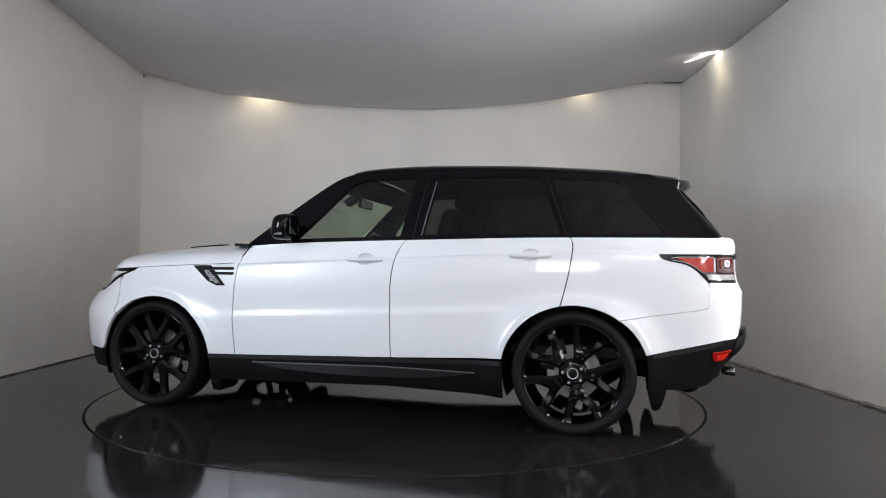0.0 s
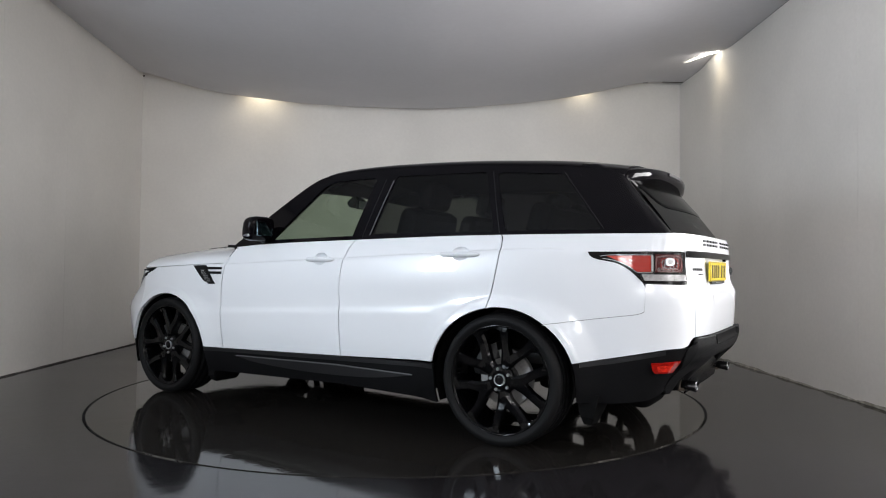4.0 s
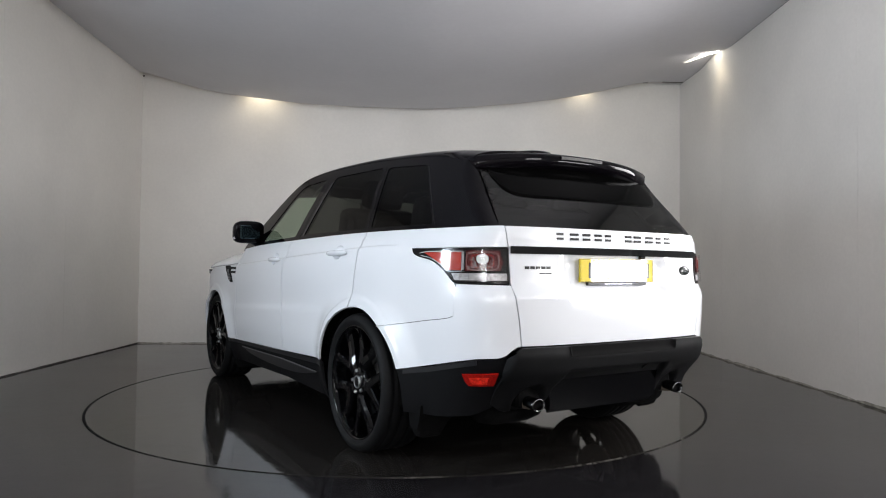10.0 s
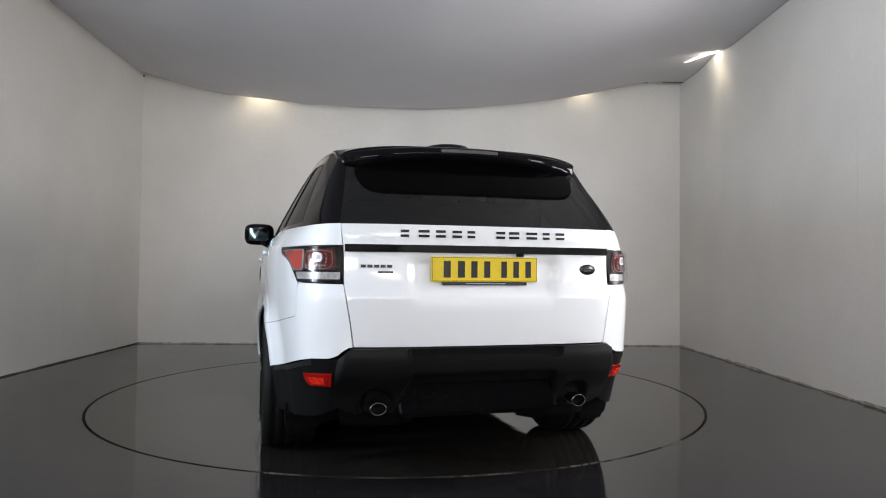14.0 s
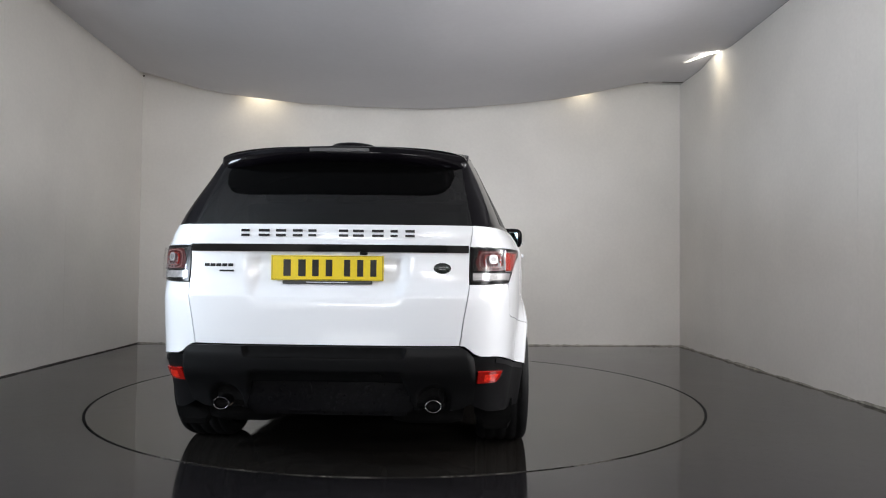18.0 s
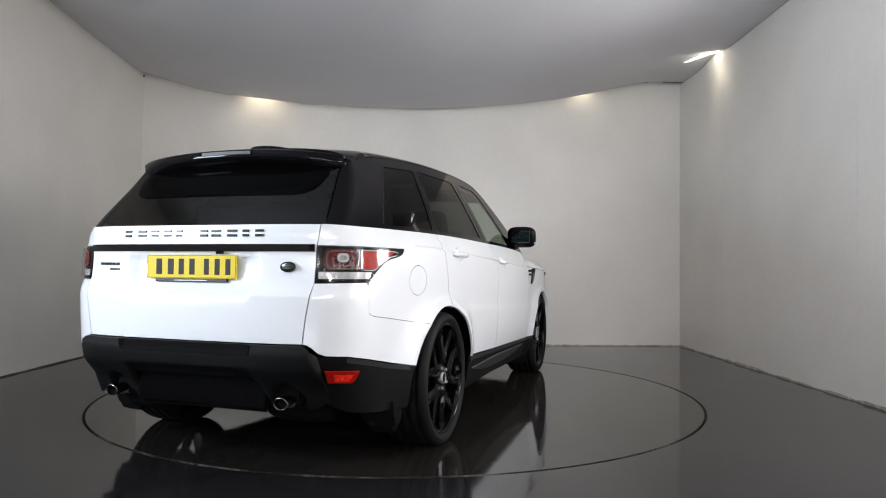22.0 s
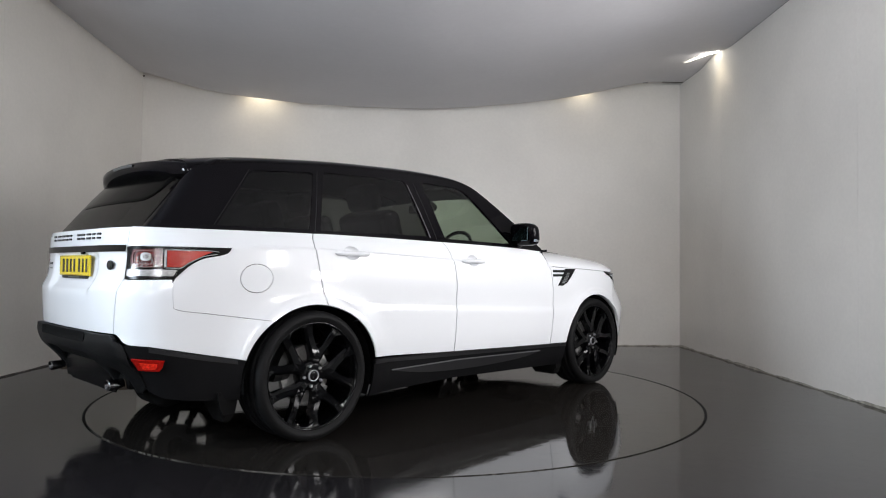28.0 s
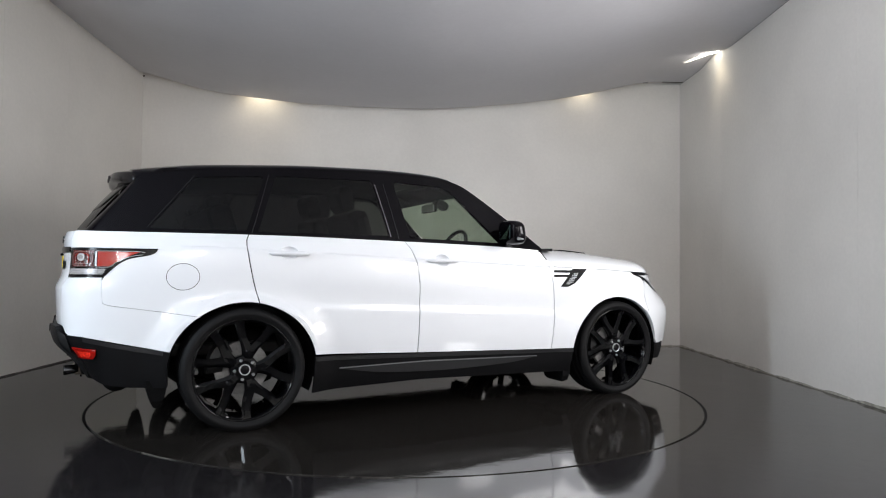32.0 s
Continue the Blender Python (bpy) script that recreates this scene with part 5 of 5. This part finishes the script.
    hub = part("hub", recalc(lathe([(0.001, 0.104), (0.045, 0.106), (0.066, 0.107), (0.082, 0.098), (0.086, 0.088), (0.084, 0.03), (0.06, 0.0)], 40)), RIM, rim, smooth=True)
    bm = lathe([(0.033, 0.100), (0.034, 0.117), (0.031, 0.119), (0.027, 0.116)], 28)
    part("cap_ring", recalc(bm), SATIN, rim, "silver centre cap ring", smooth=True)
    part("centre_cap", recalc(lathe([(0.0005, 0.1175), (0.015, 0.117), (0.028, 0.1145), (0.028, 0.10)], 24)), LAMP_DARK, rim, "dark centre cap", smooth=True)
    for k in range(5):
        a = radians(54 + 72 * k)
        m = Matrix.Translation((0.060 * math.cos(a), 0, 0.060 * math.sin(a)))
        part("wheel_nut", recalc(lathe([(0.0005, 0.118), (0.007, 0.118), (0.0095, 0.114), (0.0105, 0.10)], 6, m=m)), SATIN, rim, "bare steel wheel nut")
    part("brake_disc", recalc(lathe([(0.07, 0.055), (0.075, 0.030), (0.105, 0.028), (0.162, 0.028), (0.164, 0.0), (0.11, -0.002), (0.07, 0.0)], 48)), DISC, w, "bare steel brake disc", smooth=False)
    bm = bmesh.new()
    prev = None
    for k in range(9):
        a = radians(-20 + 8.5 * k)
        c, s_ = math.cos(a), math.sin(a)
        thick = 0.028 + 0.030 * math.sin(math.pi * k / 8) ** 0.5
        ring = [bm.verts.new((r * c, y, r * s_)) for r, y in ((0.118, -0.03), (0.118, thick), (0.165, thick + 0.006), (0.208, thick - 0.006), (0.214, -0.03))]
        if prev:
            for q in range(5):
                bm.faces.new((prev[q], prev[(q + 1) % 5], ring[(q + 1) % 5], ring[q]))
        else:
            bm.faces.new(ring)
        prev = ring
    bm.faces.new(prev[::-1])
    recalc(bm)
    part("brake_caliper", bm, CALIPER, w, "grey brake caliper")
    return w


first = build_wheel()
first.parent = car
first.matrix_local = pose(0, TRACK_Y, HUB_Z, 0, -23, 0)
for x, sg, spin in ((BASE, 1, -2), (0.0, -1, -13), (BASE, -1, 7)):
    wheel = copy_thing(first, Matrix.Translation((x, sg * (TRACK_Y if x == 0 else TRACK_Y - 0.022), HUB_Z)) @ Matrix.Rotation(radians(180 if sg < 0 else 0), 4, "Z") @ Matrix.Rotation(radians(spin), 4, "Y"))

# ---- cabin ----
def seat(x, y, w, name):
    s = part(name, box(x - 0.10, x + 0.42, y - w / 2, y + w / 2, 0.62, 0.80, 0.05), LEATHER, car, "black leather seat")
    lean = Matrix.Translation((x - 0.06, y, 0.76)) @ Matrix.Rotation(radians(-16), 4, "Y")
    part("backrest", box(-0.08, 0.08, -w / 2, w / 2, 0.0, 0.65, 0.055, lean), LEATHER, s)
    return s, lean


for y in (0.40, -0.40):
    s, lean = seat(1.05, y, 0.56, "front_seat")
    part("headrest", box(-0.065, 0.055, -0.15, 0.15, 0.655, 0.85, 0.05, lean), LEATHER, s)
    bm = tube([lean @ Vector((0, -0.06, 0.58)), lean @ Vector((0, -0.06, 0.69))], 0.008, 6)
    tube([lean @ Vector((0, 0.06, 0.58)), lean @ Vector((0, 0.06, 0.69))], 0.008, 6, bm)
    part("headrest_posts", bm, CHROME, s)
s, lean = seat(0.12, 0.0, 1.30, "rear_seat")
for y in (0.42, 0.0, -0.42):
    part("headrest", box(-0.05, 0.04, y - 0.12, y + 0.12, 0.62, 0.72 - (0.03 if y == 0 else 0), 0.04, lean), LEATHER, s)
part("dashboard", box(1.78, 2.16, -0.80, 0.80, 0.78, 1.115, 0.07), CABIN, car, "dark dashboard")
part("load_cover", box(-0.82, -0.08, -0.66, 0.66, 1.06, 1.09, 0.01), CABIN, car, "dark load cover")
part("cabin_floor", box(-0.72, 2.2, -0.70, 0.70, 0.44, 0.50), CABIN, car)
for flip, sg in SIDES:
    q = [(2.10, 0.50), (2.10, 1.115), (1.0, 1.155), (0.05, 1.165), (-0.80, 1.165), (-0.80, 0.80), (-0.40, 0.80), (0.45, 0.80), (0.45, 0.5)]
    part("door_lining", sheet(q, lambda x, z: (x, 0.80 - 0.10 * smooth01((-x - 0.1) / 0.7), z), (), 0.12, 0.02, (1.0, 3.0, 0.9), flip_y=flip), CABIN, car, "dark door lining")
# steering wheel on the car's right
m = Matrix.Translation((1.69, -0.40, 1.115)) @ Matrix.Rotation(radians(-62), 4, "Y")
ringpts = [m @ Vector((0.19 * math.cos(2 * math.pi * i / 36), 0.19 * math.sin(2 * math.pi * i / 36), 0)) for i in range(37)]
sw = part("steering_wheel", tube(ringpts, 0.015, 8), LEATHER, car, "black leather steering wheel", smooth=True)
bm = box(-0.05, 0.05, -0.06, 0.06, -0.02, 0.02, 0.015, m)
add_box(bm, -0.02, 0.02, -0.18, 0.18, -0.008, 0.008, 0.004, m)
tube([m @ Vector((0, 0, 0)), m @ Vector((0, 0, -0.25))], 0.03, 8, bm)
part("steering_hub", bm, CABIN, sw)
bm = box(-0.012, 0.018, -0.125, 0.125, -0.035, 0.035, 0.012, Matrix.Translation((1.70, 0.0, 1.490)))
cm = part("cabin_mirror", bm, CABIN, car, "black cabin mirror")
part("mirror_stem", tube([(1.715, 0, 1.505), (1.76, 0, 1.560)], 0.014, 8), CABIN, cm)
part("mirror_face", box(-0.0165, -0.0130, -0.116, 0.116, -0.028, 0.028, 0.001, Matrix.Translation((1.70, 0.0, 1.490))), SATIN, cm, "silver mirror face")
part("sensor_pod", box(-0.05, 0.06, -0.05, 0.05, -0.03, 0.03, 0.015, Matrix.Translation((1.81, 0, 1.530)) @ Matrix.Rotation(radians(32), 4, "Y")), CABIN, cm)


# ---- lamps of the booth and the hall ----
def downlight(x, y, z, target, power):
    """A small round downlight in the slot above the ceiling's edge."""
    lamp = tagged(new("downlight"), "small warm downlight at the ceiling edge", "lamp", "downlights at the ceiling edge")
    lamp.matrix_world = look((x, y, z), target)
    bm = lathe([(0.030, 0.06), (0.038, 0.06), (0.040, 0.0), (0.036, 0.0), (0.034, 0.03), (0.030, 0.03)], 24, "z", True)
    part("can", recalc(bm), SATIN, lamp)
    bm = lathe([(0.0005, 0.022), (0.034, 0.022)], 24, "z")
    part("bulb", bm, LIT, lamp, "lit warm bulb")
    spot_lamp("downlight_beam", Vector((x, y, z)) + (Vector(target) - Vector((x, y, z))).normalized() * 0.03, target, power, 125, WARM, 1.0)


downlight(-2.34, 8.655, 3.46, (-2.34, 8.70, 2.6), 18)
downlight(1.80, 8.835, 3.50, (1.80, 8.90, 2.7), 5)

# streak of light grazing the ceiling beside the wall, put in as a glowing sheet
slot = tagged(new("light_streak"), "bright warm streak of light on the ceiling, made as a glowing sheet", "lamp")
bm = bmesh.new()
top_, low_ = [], []
for i in range(17):
    t = i / 16
    x = 2.82 + 0.29 * t
    half_y = (0.004 + 0.072 * t ** 1.2) * math.sqrt(max(0.05, 1 - max(0.0, (t - 0.88) / 0.12) ** 2))
    for y, lst in ((8.02 - 0.29 * t - half_y, top_), (8.02 - 0.29 * t + half_y, low_)):
        lst.append(bm.verts.new((x, y, ceiling_at(x, y) + lamp_dip(x, y) - 0.010)))
for i in range(16):
    bm.faces.new((top_[i], top_[i + 1], low_[i + 1], low_[i]))
part("lens", bm, LIT, slot, "glowing sheet shaped like the streak of light")
# added spots: the glow on the wall, and the streak's fade on the ceiling
spot_lamp("wall_glow_beam", (2.97, 7.72, 3.42), (3.16, 7.62, 2.8), 5.5, 115, WARM, 1.0, 0.10)
spot_lamp("streak_wash", (3.05, 7.68, 3.39), (2.55, 8.27, 3.45), 4.5, 120, (1.0, 0.96, 0.88), 1.0, 0.03)

for ty, watts in TUBE_ROWS:
    tube_lamp = tagged(new("tube_lamp"), "long white fluorescent tube row under the roof", "lamp", "tube lamps behind the camera")
    for tx, run in TUBE_RUNS:
        part("tray", box(tx - run / 2 - 0.05, tx + run / 2 + 0.05, ty - 0.10, ty - 0.02, 3.22, 3.27, 0.01), SATIN, tube_lamp)
        part("tube", tube([(tx - run / 2, ty - 0.05, 3.215), (tx + run / 2, ty - 0.05, 3.215)], 0.015, 8), TUBE, tube_lamp)
    for rx in (-1.9, -0.4, 1.1, 2.6):
        part("hanger", tube([(rx, ty - 0.06, 3.26), (rx, ty - 0.06, 3.60)], 0.006, 6), SATIN, tube_lamp)

for px, py, pz, face, pw_, ph_, watts, tint in WALL_PANELS:
    panel_lamp = tagged(new("panel_lamp"), "unseen white light panel set for reflections and fill light", "lamp", "light panels on the side walls")
    x0, x1 = (px - face * 0.05, px - face * 0.012)
    part("housing", box(min(x0, x1), max(x0, x1), py - pw_ / 2 - 0.03, py + pw_ / 2 + 0.03, pz - ph_ / 2 - 0.03, pz + ph_ / 2 + 0.03, 0.008), SATIN, panel_lamp)
    part("diffuser", box(min(px - face * 0.011, px - face * 0.006), max(px - face * 0.011, px - face * 0.006), py - pw_ / 2, py + pw_ / 2, pz - ph_ / 2, pz + ph_ / 2, 0.001), SIDEPANEL, panel_lamp)


# ---- what moves ----
TURN_TIMES = [0, 1, 2, 3, 5.5, 6, 7, 8, 9, 10, 11, 12, 13, 14, 16.5, 17, 18, 19, 20, 21, 22, 23, 24, 25, 27.5, 28, 29, 30, 31, 32]
TURN_ANGLES = [165.21, 160.93, 156.57, 152.42, 142.03, 139.85, 135.69, 131.44, 127.06, 122.64, 118.38, 114.12, 109.74, 105.34, 94.52,
               92.39, 88.03, 83.79, 79.81, 75.56, 71.28, 66.87, 62.53, 58.14, 47.17, 44.97, 40.68, 36.34, 31.98, 27.67]
CAR_ON_TABLE = (-1.415, 0.1336)


def motions():
    rows_table, rows_car = [], []
    for k in range(65):
        t = k * 0.5
        a = float(np.interp(t, TURN_TIMES, TURN_ANGLES))
        c, s = math.cos(radians(a)), math.sin(radians(a))
        ox, oy = CAR_ON_TABLE
        rows_table.append((t, pose(TURN_X, TURN_Y, 0, 0, 0, a)))
        rows_car.append((t, pose(TURN_X + c * ox - s * oy, TURN_Y + s * ox + c * oy, 0, 0, 0, a)))
    walk(turntable, rows_table)
    walk(car, rows_car)


motions()
